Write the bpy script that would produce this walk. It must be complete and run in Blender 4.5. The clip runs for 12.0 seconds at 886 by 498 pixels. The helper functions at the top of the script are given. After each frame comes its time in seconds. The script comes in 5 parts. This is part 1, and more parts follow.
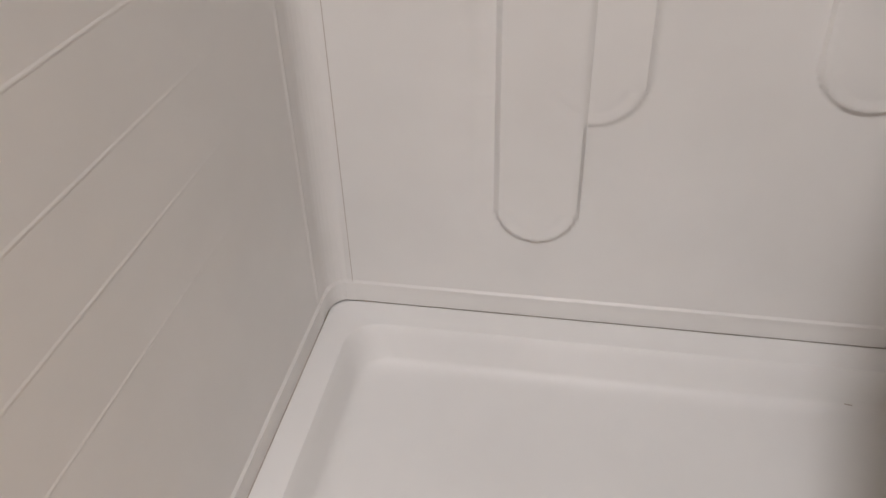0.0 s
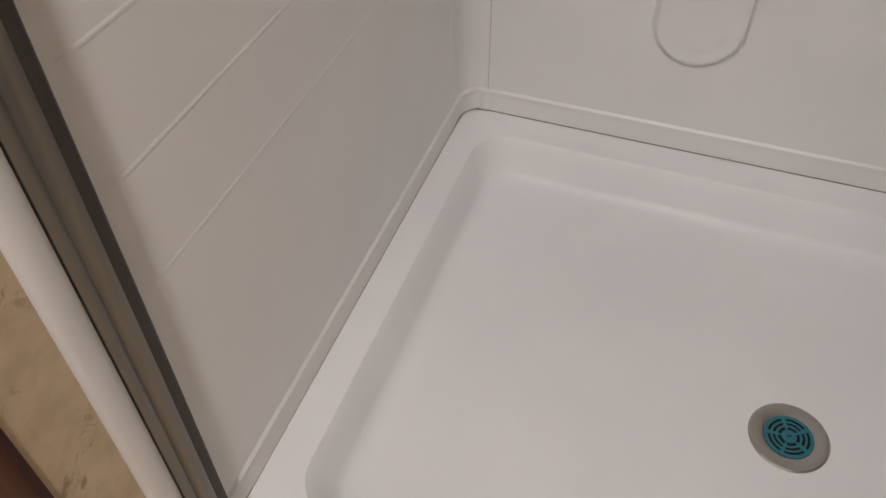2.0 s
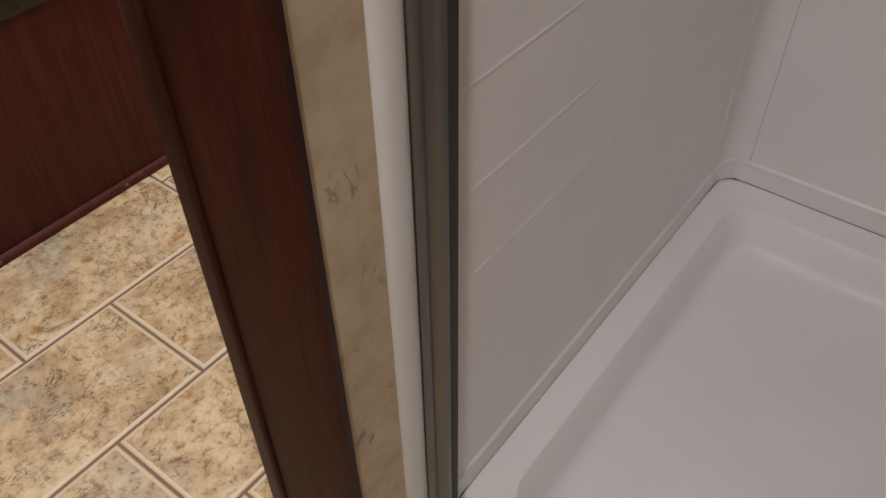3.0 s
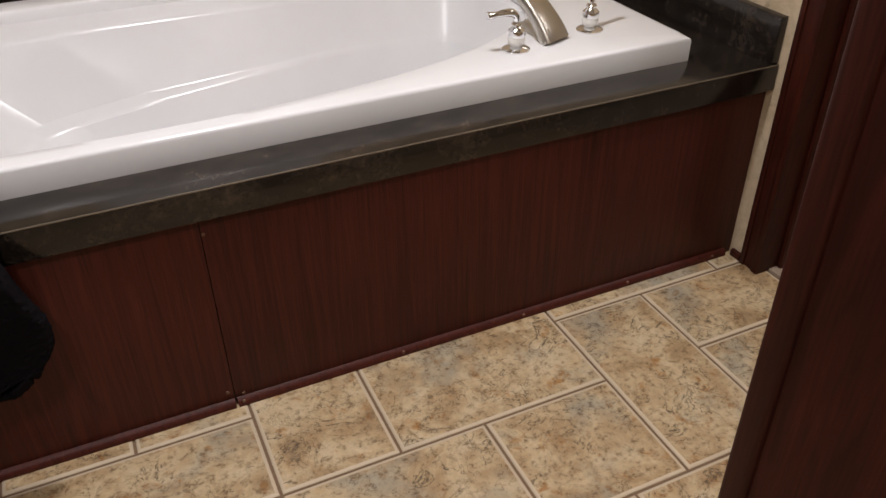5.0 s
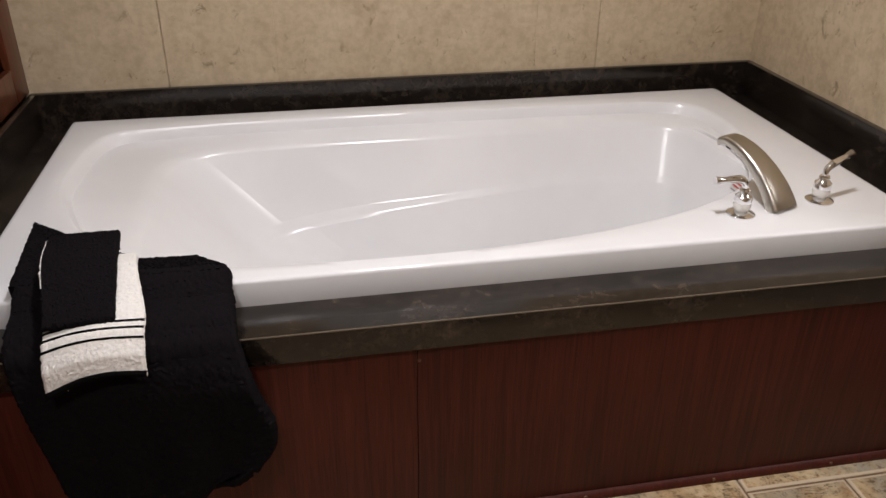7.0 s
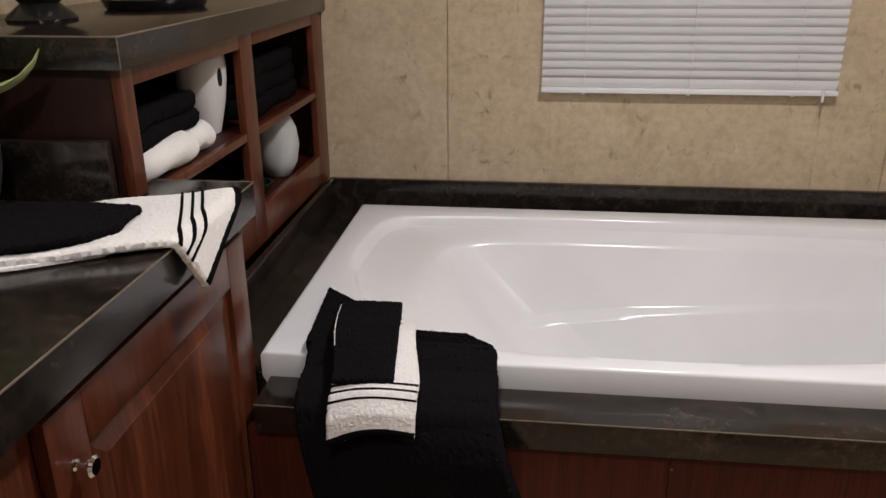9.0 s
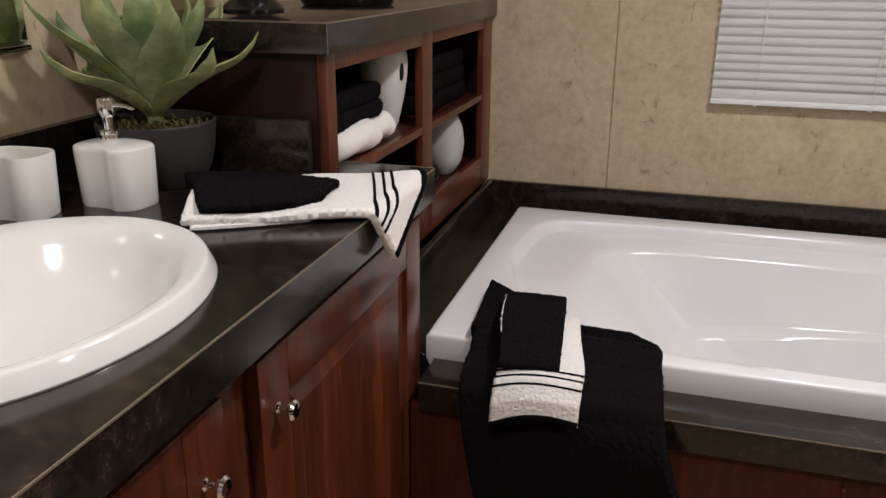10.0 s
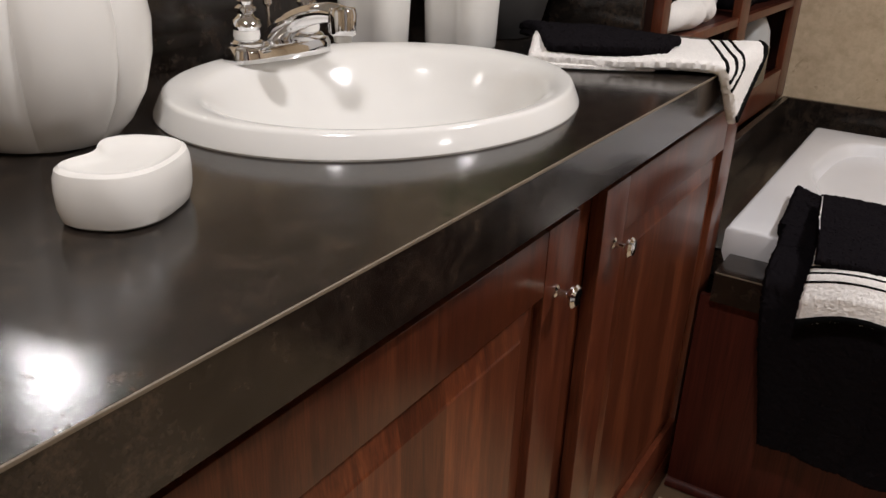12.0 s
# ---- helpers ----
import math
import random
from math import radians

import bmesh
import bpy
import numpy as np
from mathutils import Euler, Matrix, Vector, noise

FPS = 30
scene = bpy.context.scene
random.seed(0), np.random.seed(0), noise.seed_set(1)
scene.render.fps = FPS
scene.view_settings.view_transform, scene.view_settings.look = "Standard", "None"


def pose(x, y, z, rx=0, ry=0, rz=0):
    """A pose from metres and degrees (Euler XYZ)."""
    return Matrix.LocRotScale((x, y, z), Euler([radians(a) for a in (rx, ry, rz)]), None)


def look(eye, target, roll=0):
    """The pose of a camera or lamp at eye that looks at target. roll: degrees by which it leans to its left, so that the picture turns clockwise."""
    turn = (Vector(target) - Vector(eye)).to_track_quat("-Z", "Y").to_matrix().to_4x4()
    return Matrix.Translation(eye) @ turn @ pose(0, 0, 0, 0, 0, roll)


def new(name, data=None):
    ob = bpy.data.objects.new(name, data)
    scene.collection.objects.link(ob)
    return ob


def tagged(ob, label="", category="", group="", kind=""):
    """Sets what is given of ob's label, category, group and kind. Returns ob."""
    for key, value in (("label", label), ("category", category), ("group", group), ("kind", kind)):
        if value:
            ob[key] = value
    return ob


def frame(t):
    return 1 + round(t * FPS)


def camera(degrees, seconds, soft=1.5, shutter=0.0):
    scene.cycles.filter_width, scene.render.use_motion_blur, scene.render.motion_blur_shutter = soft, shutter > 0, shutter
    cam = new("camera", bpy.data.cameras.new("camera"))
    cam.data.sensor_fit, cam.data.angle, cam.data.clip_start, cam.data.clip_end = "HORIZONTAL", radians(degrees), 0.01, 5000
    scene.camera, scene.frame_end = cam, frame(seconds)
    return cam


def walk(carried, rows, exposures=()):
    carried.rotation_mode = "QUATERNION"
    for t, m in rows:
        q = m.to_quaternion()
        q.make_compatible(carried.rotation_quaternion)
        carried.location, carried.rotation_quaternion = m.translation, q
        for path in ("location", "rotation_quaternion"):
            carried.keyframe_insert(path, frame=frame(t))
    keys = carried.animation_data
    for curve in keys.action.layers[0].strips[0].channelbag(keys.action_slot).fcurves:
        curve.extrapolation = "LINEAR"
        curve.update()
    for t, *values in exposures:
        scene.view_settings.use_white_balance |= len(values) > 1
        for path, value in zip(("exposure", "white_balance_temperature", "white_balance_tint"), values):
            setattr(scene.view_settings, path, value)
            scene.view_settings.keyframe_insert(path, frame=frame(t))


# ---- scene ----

cam = camera(57.66, 12.0)
PATH = [
    (0, look((1.478, -2.568, 1.096), (2.670, -2.343, 0.214), -1.72)),
    (0.5, look((1.478, -2.570, 1.058), (2.600, -2.322, 0.093), -1.55)),
    (1, look((1.482, -2.568, 1.026), (2.532, -2.311, -0.013), -1.03)),
    (1.5, look((1.463, -2.562, 1.003), (2.478, -2.280, -0.067), -0.48)),
    (2, look((1.448, -2.523, 1.027), (2.419, -2.166, -0.059), -0.64)),
    (2.5, look((1.403, -2.503, 1.045), (2.330, -2.000, -0.022), -0.45)),
    (3, look((1.358, -2.464, 1.082), (2.208, -1.798, 0.041), -0.96)),
    (3.3, look((1.327, -2.445, 1.092), (2.136, -1.677, 0.089), -1.57)),
    (3.6, look((1.297, -2.421, 1.106), (2.084, -1.577, 0.147), -0.69)),
    (5.3, look((1.240, -2.316, 1.163), (1.844, -0.760, 0.061), -0.8)),
    (5.5, look((1.230, -2.314, 1.177), (1.794, -0.726, 0.099), -0.7)),
    (6, look((1.213, -2.306, 1.230), (1.694, -0.655, 0.209), 0.2)),
    (6.5, look((1.201, -2.299, 1.255), (1.603, -0.596, 0.286), 0.4)),
    (6.7, look((1.187, -2.286, 1.261), (1.569, -0.571, 0.297), 0.5)),
    (8.5, look((1.123, -2.317, 1.276), (1.017, -0.479, 0.494), -0.9)),
    (9, look((1.095, -2.343, 1.276), (0.873, -0.489, 0.560), -0.4)),
    (9.5, look((1.063, -2.374, 1.259), (0.696, -0.531, 0.576), -0.4)),
    (10, look((1.022, -2.406, 1.235), (0.492, -0.596, 0.566), 0.3)),
    (10.5, look((0.985, -2.439, 1.209), (0.318, -0.679, 0.533), 1.1)),
    (11, look((0.940, -2.472, 1.182), (0.150, -0.774, 0.485), 1.9)),
    (11.5, look((0.908, -2.494, 1.140), (0.006, -0.865, 0.407), 2.1)),
    (12, look((0.885, -2.511, 1.097), (-0.086, -0.958, 0.294), 2.2)),
]
EXPOSURES = [(0, 0.90), (1.5, 0.74), (2.5, 0.47), (3.2, 0.10), (5.5, -0.08), (6.5, -0.08), (8.5, -0.28), (10.0, -0.24), (12.0, -0.15)]
walk(cam, PATH, EXPOSURES)

# ---- world and lights ----
world = bpy.data.worlds.new("world")
scene.world = world
world.use_nodes = True
wn = world.node_tree
sky = wn.nodes.new("ShaderNodeTexSky")
sky.sky_type = "NISHITA"
sky.sun_disc = False
sky.sun_elevation, sky.sun_rotation = radians(35), radians(20)
wn.links.new(sky.outputs[0], wn.nodes["Background"].inputs[0])
wn.nodes["Background"].inputs[1].default_value = 0.05

CEIL = 2.30
# besides lamp_tub, an unseen vanity lamp is added to fill room and shower
# the hall lamp is unseen too, added to lighten carpet, skirt and vanity doors
LAMPS = [("lamp_tub", 1.52, -1.23, 23.0), ("fill_vanity", 0.86, -2.61, 15.0), ("fill_hall", 3.35, -1.75, 9.0)]
for lname, lx, ly, watts in LAMPS:
    ld = bpy.data.lights.new(lname, "AREA")
    ld.shape, ld.size, ld.energy = "DISK", 0.18, watts
    ld.color = (1.0, 0.962, 0.985)
    lo = new(lname, ld)
    lo.matrix_world = pose(lx, ly, CEIL - 0.10)

# ---- materials ----
def mat(name, color, rough=0.5, metal=0.0, spec=0.5):
    m = bpy.data.materials.new(name)
    m.use_nodes = True
    b = m.node_tree.nodes["Principled BSDF"]
    b.inputs["Base Color"].default_value = (*color, 1)
    b.inputs["Roughness"].default_value = rough
    b.inputs["Metallic"].default_value = metal
    b.inputs["Specular IOR Level"].default_value = spec
    return m


def nodes_of(m):
    t = m.node_tree
    return t, t.nodes["Principled BSDF"]


def coords(t, scale=(1, 1, 1), rot=(0, 0, 0)):
    c = t.nodes.new("ShaderNodeTexCoord")
    mp = t.nodes.new("ShaderNodeMapping")
    mp.inputs["Scale"].default_value = scale
    mp.inputs["Rotation"].default_value = rot
    t.links.new(c.outputs["Object"], mp.inputs["Vector"])
    return mp.outputs[0]


def noise_tex(t, vec, scale, detail=4, rough=0.55, distort=0.0):
    n = t.nodes.new("ShaderNodeTexNoise")
    n.inputs["Scale"].default_value = scale
    n.inputs["Detail"].default_value = detail
    n.inputs["Roughness"].default_value = rough
    n.inputs["Distortion"].default_value = distort
    t.links.new(vec, n.inputs["Vector"])
    return n.outputs["Fac"]


def ramp(t, fac, stops):
    r = t.nodes.new("ShaderNodeValToRGB")
    e = r.color_ramp.elements
    while len(e) < len(stops):
        e.new(0.5)
    for k, (p, c) in enumerate(stops):
        e[k].position = p
        e[k].color = (*c, 1) if len(c) == 3 else c
    t.links.new(fac, r.inputs[0])
    return r.outputs[0]


def mix(t, fac, a, b, mode="MIX"):
    n = t.nodes.new("ShaderNodeMix")
    n.data_type, n.blend_type = "RGBA", mode
    if isinstance(fac, float):
        n.inputs[0].default_value = fac
    else:
        t.links.new(fac, n.inputs[0])
    for i, v in ((6, a), (7, b)):
        if isinstance(v, tuple):
            n.inputs[i].default_value = (*v, 1)
        else:
            t.links.new(v, n.inputs[i])
    return n.outputs[2]


def bump(t, b, height, strength=0.2, dist=0.002):
    n = t.nodes.new("ShaderNodeBump")
    n.inputs["Strength"].default_value = strength
    n.inputs["Distance"].default_value = dist
    t.links.new(height, n.inputs["Height"])
    t.links.new(n.outputs[0], b.inputs["Normal"])


def random_tint(t, low, high):
    o = t.nodes.new("ShaderNodeObjectInfo")
    return ramp(t, o.outputs["Random"], [(0, low), (1, high)])


def make_wallpaper():
    m = mat("tan_wallpaper", (0.5, 0.4, 0.28), 0.75, 0, 0.25)
    t, b = nodes_of(m)
    v = coords(t)
    base = ramp(t, noise_tex(t, v, 9, 5, 0.6), [(0.3, (0.49, 0.385, 0.262)), (0.5, (0.555, 0.445, 0.308)), (0.7, (0.61, 0.50, 0.355))])
    cloud = ramp(t, noise_tex(t, v, 40, 4, 0.6), [(0.38, (0.86, 0.85, 0.82)), (0.6, (1, 1, 1))])
    col = mix(t, 1.0, base, cloud, "MULTIPLY")
    fleck = ramp(t, noise_tex(t, coords(t, (1, 1, 0.75)), 26, 6, 0.72, 0.6), [(0.590, (0, 0, 0)), (0.65, (1, 1, 1))])
    sep = ramp(t, noise_tex(t, v, 6, 2), [(0.38, (0, 0, 0)), (0.56, (1, 1, 1))])
    f = mix(t, 1.0, fleck, sep, "MULTIPLY")
    f2 = mix(t, 1.0, f, (0.75, 0.75, 0.75), "MULTIPLY")
    col = mix(t, f2, col, (0.23, 0.17, 0.10))
    t.links.new(col, b.inputs["Base Color"])
    bump(t, b, noise_tex(t, v, 300, 2), 0.12, 0.001)
    return m


def make_laminate():
    m = mat("dark_stone_laminate", (0.05, 0.042, 0.035), 0.32, 0, 0.55)
    t, b = nodes_of(m)
    v = coords(t)
    a = ramp(t, noise_tex(t, v, 7, 6, 0.65, 0.2), [(0.3, (0.0086, 0.0068, 0.0058)), (0.52, (0.0160, 0.0126, 0.0106)), (0.72, (0.030, 0.0235, 0.0195))])
    sp = ramp(t, noise_tex(t, v, 190, 5, 0.78), [(0.36, (0.62, 0.61, 0.60)), (0.52, (1.0, 1.0, 1.0)), (0.66, (1.6, 1.5, 1.4))])
    mot = ramp(t, noise_tex(t, v, 34, 8, 0.80, 0.0), [(0.34, (0.55, 0.54, 0.53)), (0.50, (1.0, 0.98, 0.96)), (0.66, (2.6, 2.35, 2.0))])
    a = mix(t, 1.0, a, mot, "MULTIPLY")
    t.links.new(mix(t, 1.0, a, sp, "MULTIPLY"), b.inputs["Base Color"])
    rr = ramp(t, noise_tex(t, v, 110, 5, 0.75), [(0.3, (0.11, 0.11, 0.11)), (0.7, (0.21, 0.21, 0.21))])
    t.links.new(rr, b.inputs["Roughness"])
    bump(t, b, noise_tex(t, v, 160, 6, 0.75), 0.10, 0.0006)
    return m


def make_wood(name, dark, midc, light, rough=0.35, grain=(3, 3, 0.35), boards=None, spec=0.45):
    m = mat(name, midc, rough, 0, spec)
    t, b = nodes_of(m)
    v = coords(t, grain)
    a = ramp(t, noise_tex(t, v, 14, 6, 0.65, 1.2), [(0.3, dark), (0.5, midc), (0.72, light)])
    fine = ramp(t, noise_tex(t, coords(t, (grain[0] * 14, grain[1] * 14, grain[2] * 5)), 12, 3, 0.6), [(0.35, (0.72, 0.7, 0.68)), (0.6, (1.05, 1.05, 1.05))])
    col = mix(t, 1.0, a, fine, "MULTIPLY")
    o = t.nodes.new("ShaderNodeObjectInfo")
    tint = ramp(t, o.outputs["Random"], [(0, (0.92, 0.92, 0.92)), (1, (1.08, 1.07, 1.06))])
    col = mix(t, 1.0, col, tint, "MULTIPLY")
    if boards:
        w = t.nodes.new("ShaderNodeTexWhiteNoise")
        w.noise_dimensions = "1D"
        s = t.nodes.new("ShaderNodeSeparateXYZ")
        c = t.nodes.new("ShaderNodeTexCoord")
        t.links.new(c.outputs["Object"], s.inputs[0])
        d = t.nodes.new("ShaderNodeMath")
        d.operation = "DIVIDE"
        d.inputs[1].default_value = boards[1]
        t.links.new(s.outputs[boards[0]], d.inputs[0])
        fl = t.nodes.new("ShaderNodeMath")
        fl.operation = "FLOOR"
        t.links.new(d.outputs[0], fl.inputs[0])
        t.links.new(fl.outputs[0], w.inputs["W"])
        bt = ramp(t, w.outputs["Value"], [(0, (0.72, 0.7, 0.7)), (0.6, (1.0, 1.0, 1.0)), (1, (1.5, 1.5, 1.45))])
        col = mix(t, 1.0, col, bt, "MULTIPLY")
    t.links.new(col, b.inputs["Base Color"])
    bump(t, b, noise_tex(t, coords(t, (grain[0] * 14, grain[1] * 14, grain[2] * 5)), 12, 3), 0.06, 0.0006)
    return m


def make_white(name, color, rough, bumpy=0.0, spec=0.5):
    m = mat(name, color, rough, 0, spec)
    t, b = nodes_of(m)
    v = coords(t)
    c2 = tuple(x * 0.94 for x in color)
    t.links.new(ramp(t, noise_tex(t, v, 3, 4), [(0.35, c2), (0.65, color)]), b.inputs["Base Color"])
    rr = ramp(t, noise_tex(t, v, 25, 4), [(0.3, (rough * 0.95,) * 3), (0.7, (rough * 1.06,) * 3)])
    t.links.new(rr, b.inputs["Roughness"])
    if bumpy:
        bump(t, b, noise_tex(t, v, 90, 3), bumpy, 0.001)
    return m


def make_terry(name, color, sheen):
    m = mat(name, color, 0.95, 0, 0.03)
    t, b = nodes_of(m)
    v = coords(t)
    c2 = tuple(x * (0.90 if color[0] > 0.5 else 0.72) for x in color)
    t.links.new(ramp(t, noise_tex(t, v, 260, 3, 0.7), [(0.35, c2), (0.62, color)]), b.inputs["Base Color"])
    b.inputs["Sheen Weight"].default_value = sheen
    bump(t, b, noise_tex(t, v, 330, 3, 0.7), 0.45, 0.002)
    return m


def make_tile():
    m = mat("stone_look_vinyl", (0.4, 0.3, 0.18), 0.42, 0, 0.4)
    t, b = nodes_of(m)
    c = t.nodes.new("ShaderNodeTexCoord")
    o = t.nodes.new("ShaderNodeObjectInfo")
    ad = t.nodes.new("ShaderNodeVectorMath")
    ad.operation = "MULTIPLY_ADD"
    cmb = t.nodes.new("ShaderNodeCombineXYZ")
    for k in range(3):
        t.links.new(o.outputs["Random"], cmb.inputs[k])
    t.links.new(cmb.outputs[0], ad.inputs[0])
    ad.inputs[1].default_value = (37, 53, 71)
    t.links.new(c.outputs["Object"], ad.inputs[2])
    v = ad.outputs[0]
    a = ramp(t, noise_tex(t, v, 9, 7, 0.68, 0.7), [(0.28, (0.23, 0.165, 0.10)), (0.42, (0.39, 0.265, 0.14)), (0.55, (0.51, 0.385, 0.23)), (0.72, (0.60, 0.485, 0.325))])
    grey = ramp(t, noise_tex(t, v, 6, 4, 0.6), [(0.52, (0, 0, 0)), (0.70, (1, 1, 1))])
    a = mix(t, grey, a, (0.33, 0.295, 0.225))
    sp = ramp(t, noise_tex(t, v, 70, 5, 0.75), [(0.34, (0.40, 0.34, 0.28)), (0.48, (1, 1, 1)), (0.7, (1.15, 1.13, 1.1))])
    a = mix(t, 1.0, a, sp, "MULTIPLY")
    rust = ramp(t, noise_tex(t, v, 24, 5, 0.7, 0.4), [(0.56, (1, 1, 1)), (0.68, (0.72, 0.50, 0.30))])
    a = mix(t, 1.0, a, rust, "MULTIPLY")
    crack = ramp(t, noise_tex(t, v, 11, 5, 0.6, 1.6), [(0.490, (1, 1, 1)), (0.498, (0, 0, 0)), (0.504, (0, 0, 0)), (0.512, (1, 1, 1))])
    gate = ramp(t, noise_tex(t, v, 8, 2), [(0.47, (1, 1, 1)), (0.56, (0, 0, 0))])
    cg = mix(t, 1.0, crack, gate, "LIGHTEN")
    a = mix(t, cg, (0.10, 0.07, 0.04), a)
    t.links.new(a, b.inputs["Base Color"])
    hm = mix(t, 0.5, noise_tex(t, v, 28, 5, 0.65), cg)
    bump(t, b, hm, 0.35, 0.002)
    return m


WALLPAPER = make_wallpaper()
LAMINATE = make_laminate()
EDGE_LINE = mat("tan_laminate_seam", (0.17, 0.135, 0.095), 0.5)
CHERRY = make_wood("cherry_wood", (0.056, 0.0145, 0.0075), (0.100, 0.0265, 0.0120), (0.152, 0.044, 0.0185), 0.28)
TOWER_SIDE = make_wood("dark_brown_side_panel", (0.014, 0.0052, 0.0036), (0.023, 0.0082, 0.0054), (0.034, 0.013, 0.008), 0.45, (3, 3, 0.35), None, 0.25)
CHERRY_PANEL = make_wood("cherry_wood_boards", (0.062, 0.016, 0.008), (0.113, 0.031, 0.0135), (0.19, 0.058, 0.0225), 0.30, (3, 3, 0.3), (1, 0.071))
MAHOGANY = make_wood("dark_red_wood_panel", (0.044, 0.0088, 0.0060), (0.070, 0.0142, 0.0090), (0.096, 0.021, 0.0125), 0.46, (5, 5, 0.16), None, 0.25)
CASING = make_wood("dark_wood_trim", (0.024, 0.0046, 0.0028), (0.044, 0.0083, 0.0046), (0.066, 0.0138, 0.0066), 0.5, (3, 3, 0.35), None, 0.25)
CASING.node_tree.nodes["Principled BSDF"].inputs["Specular IOR Level"].default_value = 0.25
SCREW = mat("brown_screw_head", (0.16, 0.09, 0.06), 0.4, 0.4)
ACRYLIC = make_white("white_acrylic", (0.82, 0.82, 0.83), 0.21)
SHOWER = make_white("white_shower_wall", (0.78, 0.765, 0.745), 0.38, 0.05)
PAN = make_white("white_shower_pan", (0.78, 0.77, 0.755), 0.45, 0.04)
PORCELAIN = make_white("cream_porcelain", (0.84, 0.825, 0.785), 0.13)
CERAMIC = make_white("glazed_white_ceramic", (0.83, 0.81, 0.765), 0.20)
CAULK = mat("dark_gap", (0.05, 0.042, 0.036), 0.8)
CHROME = mat("chrome", (0.82, 0.82, 0.83), 0.06, 1.0)
NICKEL = mat("brushed_nickel", (0.55, 0.52, 0.47), 0.30, 1.0)
STEEL = mat("dull_steel", (0.45, 0.43, 0.40), 0.42, 1.0)
ALU = mat("grey_aluminium", (0.20, 0.195, 0.185), 0.36, 0.8)
WHITE_FRAME = make_white("white_enamel_frame", (0.66, 0.65, 0.63), 0.35)
# near-black colour for the shade along the jamb channel's inner edge
CHANNEL_SHADE = mat("channel_shade", (0.028, 0.026, 0.023), 0.5)
TEAL = mat("teal_plastic", (0.02, 0.15, 0.19), 0.3)
BLACK = mat("black_hole", (0.004, 0.004, 0.004), 0.9)
GLOSS_BLACK = mat("gloss_black", (0.012, 0.011, 0.011), 0.18)
BLACK_TERRY = make_terry("black_terry", (0.0095, 0.0080, 0.0095), 0.0)
WHITE_TERRY = make_terry("white_terry", (0.86, 0.83, 0.79), 0.25)
BLACK_TRIM = make_terry("black_trim", (0.005, 0.005, 0.005), 0.0)
GROUT = make_white("brown_grout", (0.20, 0.125, 0.072), 0.8, 0.2)
TILE = make_tile()
TILE_EDGE = make_white("pale_tile_edge", (0.58, 0.47, 0.33), 0.5, 0.1)
CARPET = make_terry("tan_carpet", (0.34, 0.26, 0.19), 0.2)
PAINT = make_white("white_ceiling_paint", (0.78, 0.76, 0.72), 0.8, 0.15)
BLIND = make_white("white_blind", (0.80, 0.80, 0.80), 0.45)
SWITCH = make_white("white_plastic", (0.78, 0.78, 0.77), 0.35)
MIRROR = mat("mirror_silver", (0.88, 0.89, 0.88), 0.02, 1.0)
POT = make_white("matte_charcoal_pot", (0.028, 0.026, 0.025), 0.6, 0.1)
STONEWARE = make_white("pale_stoneware", (0.50, 0.51, 0.50), 0.35)
PAPER = make_white("white_paper", (0.78, 0.76, 0.73), 0.7)
GLASS = mat("window_glass", (1, 1, 1), 0.02)
GLASS.node_tree.nodes["Principled BSDF"].inputs["Transmission Weight"].default_value = 1.0
GLOW = mat("lamp_glass", (0.9, 0.88, 0.82), 0.4)
GLOW.node_tree.nodes["Principled BSDF"].inputs["Emission Color"].default_value = (1.0, 0.955, 0.93, 1)
GLOW.node_tree.nodes["Principled BSDF"].inputs["Emission Strength"].default_value = 14.0


def make_leaf():
    m = mat("agave_leaf", (0.12, 0.22, 0.06), 0.42, 0, 0.4)
    t, b = nodes_of(m)
    v = coords(t)
    a = ramp(t, noise_tex(t, v, 18, 4, 0.6), [(0.3, (0.13, 0.17, 0.070)), (0.52, (0.27, 0.31, 0.15)), (0.70, (0.50, 0.52, 0.27))])
    o = t.nodes.new("ShaderNodeObjectInfo")
    tint = ramp(t, o.outputs["Random"], [(0, (0.75, 0.85, 0.8)), (1, (1.3, 1.25, 1.15))])
    t.links.new(mix(t, 1.0, a, tint, "MULTIPLY"), b.inputs["Base Color"])
    bump(t, b, noise_tex(t, coords(t, (1, 1, 0.2)), 60, 3), 0.15, 0.001)
    return m


def make_moss():
    m = mat("brown_green_moss", (0.08, 0.08, 0.03), 0.95, 0, 0.1)
    t, b = nodes_of(m)
    v = coords(t)
    t.links.new(ramp(t, noise_tex(t, v, 120, 3), [(0.35, (0.035, 0.03, 0.015)), (0.65, (0.13, 0.12, 0.045))]), b.inputs["Base Color"])
    return m


LEAF, MOSS = make_leaf(), make_moss()

# ---- mesh helpers ----
def finish(name, bm, material, parent=None, smooth=False, loc=None):
    bmesh.ops.recalc_face_normals(bm, faces=bm.faces)
    me = bpy.data.meshes.new(name)
    bm.to_mesh(me)
    bm.free()
    me.materials.append(material)
    if smooth:
        me.polygons.foreach_set("use_smooth", [True] * len(me.polygons))
        me.set_sharp_from_angle(angle=radians(38))
    ob = new(name, me)
    if loc is not None:
        ob.location = loc
    if parent is not None:
        ob.parent = parent
    return ob


def part(name, bm, material, parent, label="", smooth=True, loc=None):
    ob = finish(name, bm, material, parent, smooth, loc)
    return tagged(ob, label) if label else ob


def thing(name, label, category, group="", kind="", loc=(0, 0, 0), rz=0.0):
    ob = new(name)
    ob.empty_display_size = 0.05
    ob.matrix_world = pose(*loc, 0, 0, rz)
    return tagged(ob, label, category, group, kind)


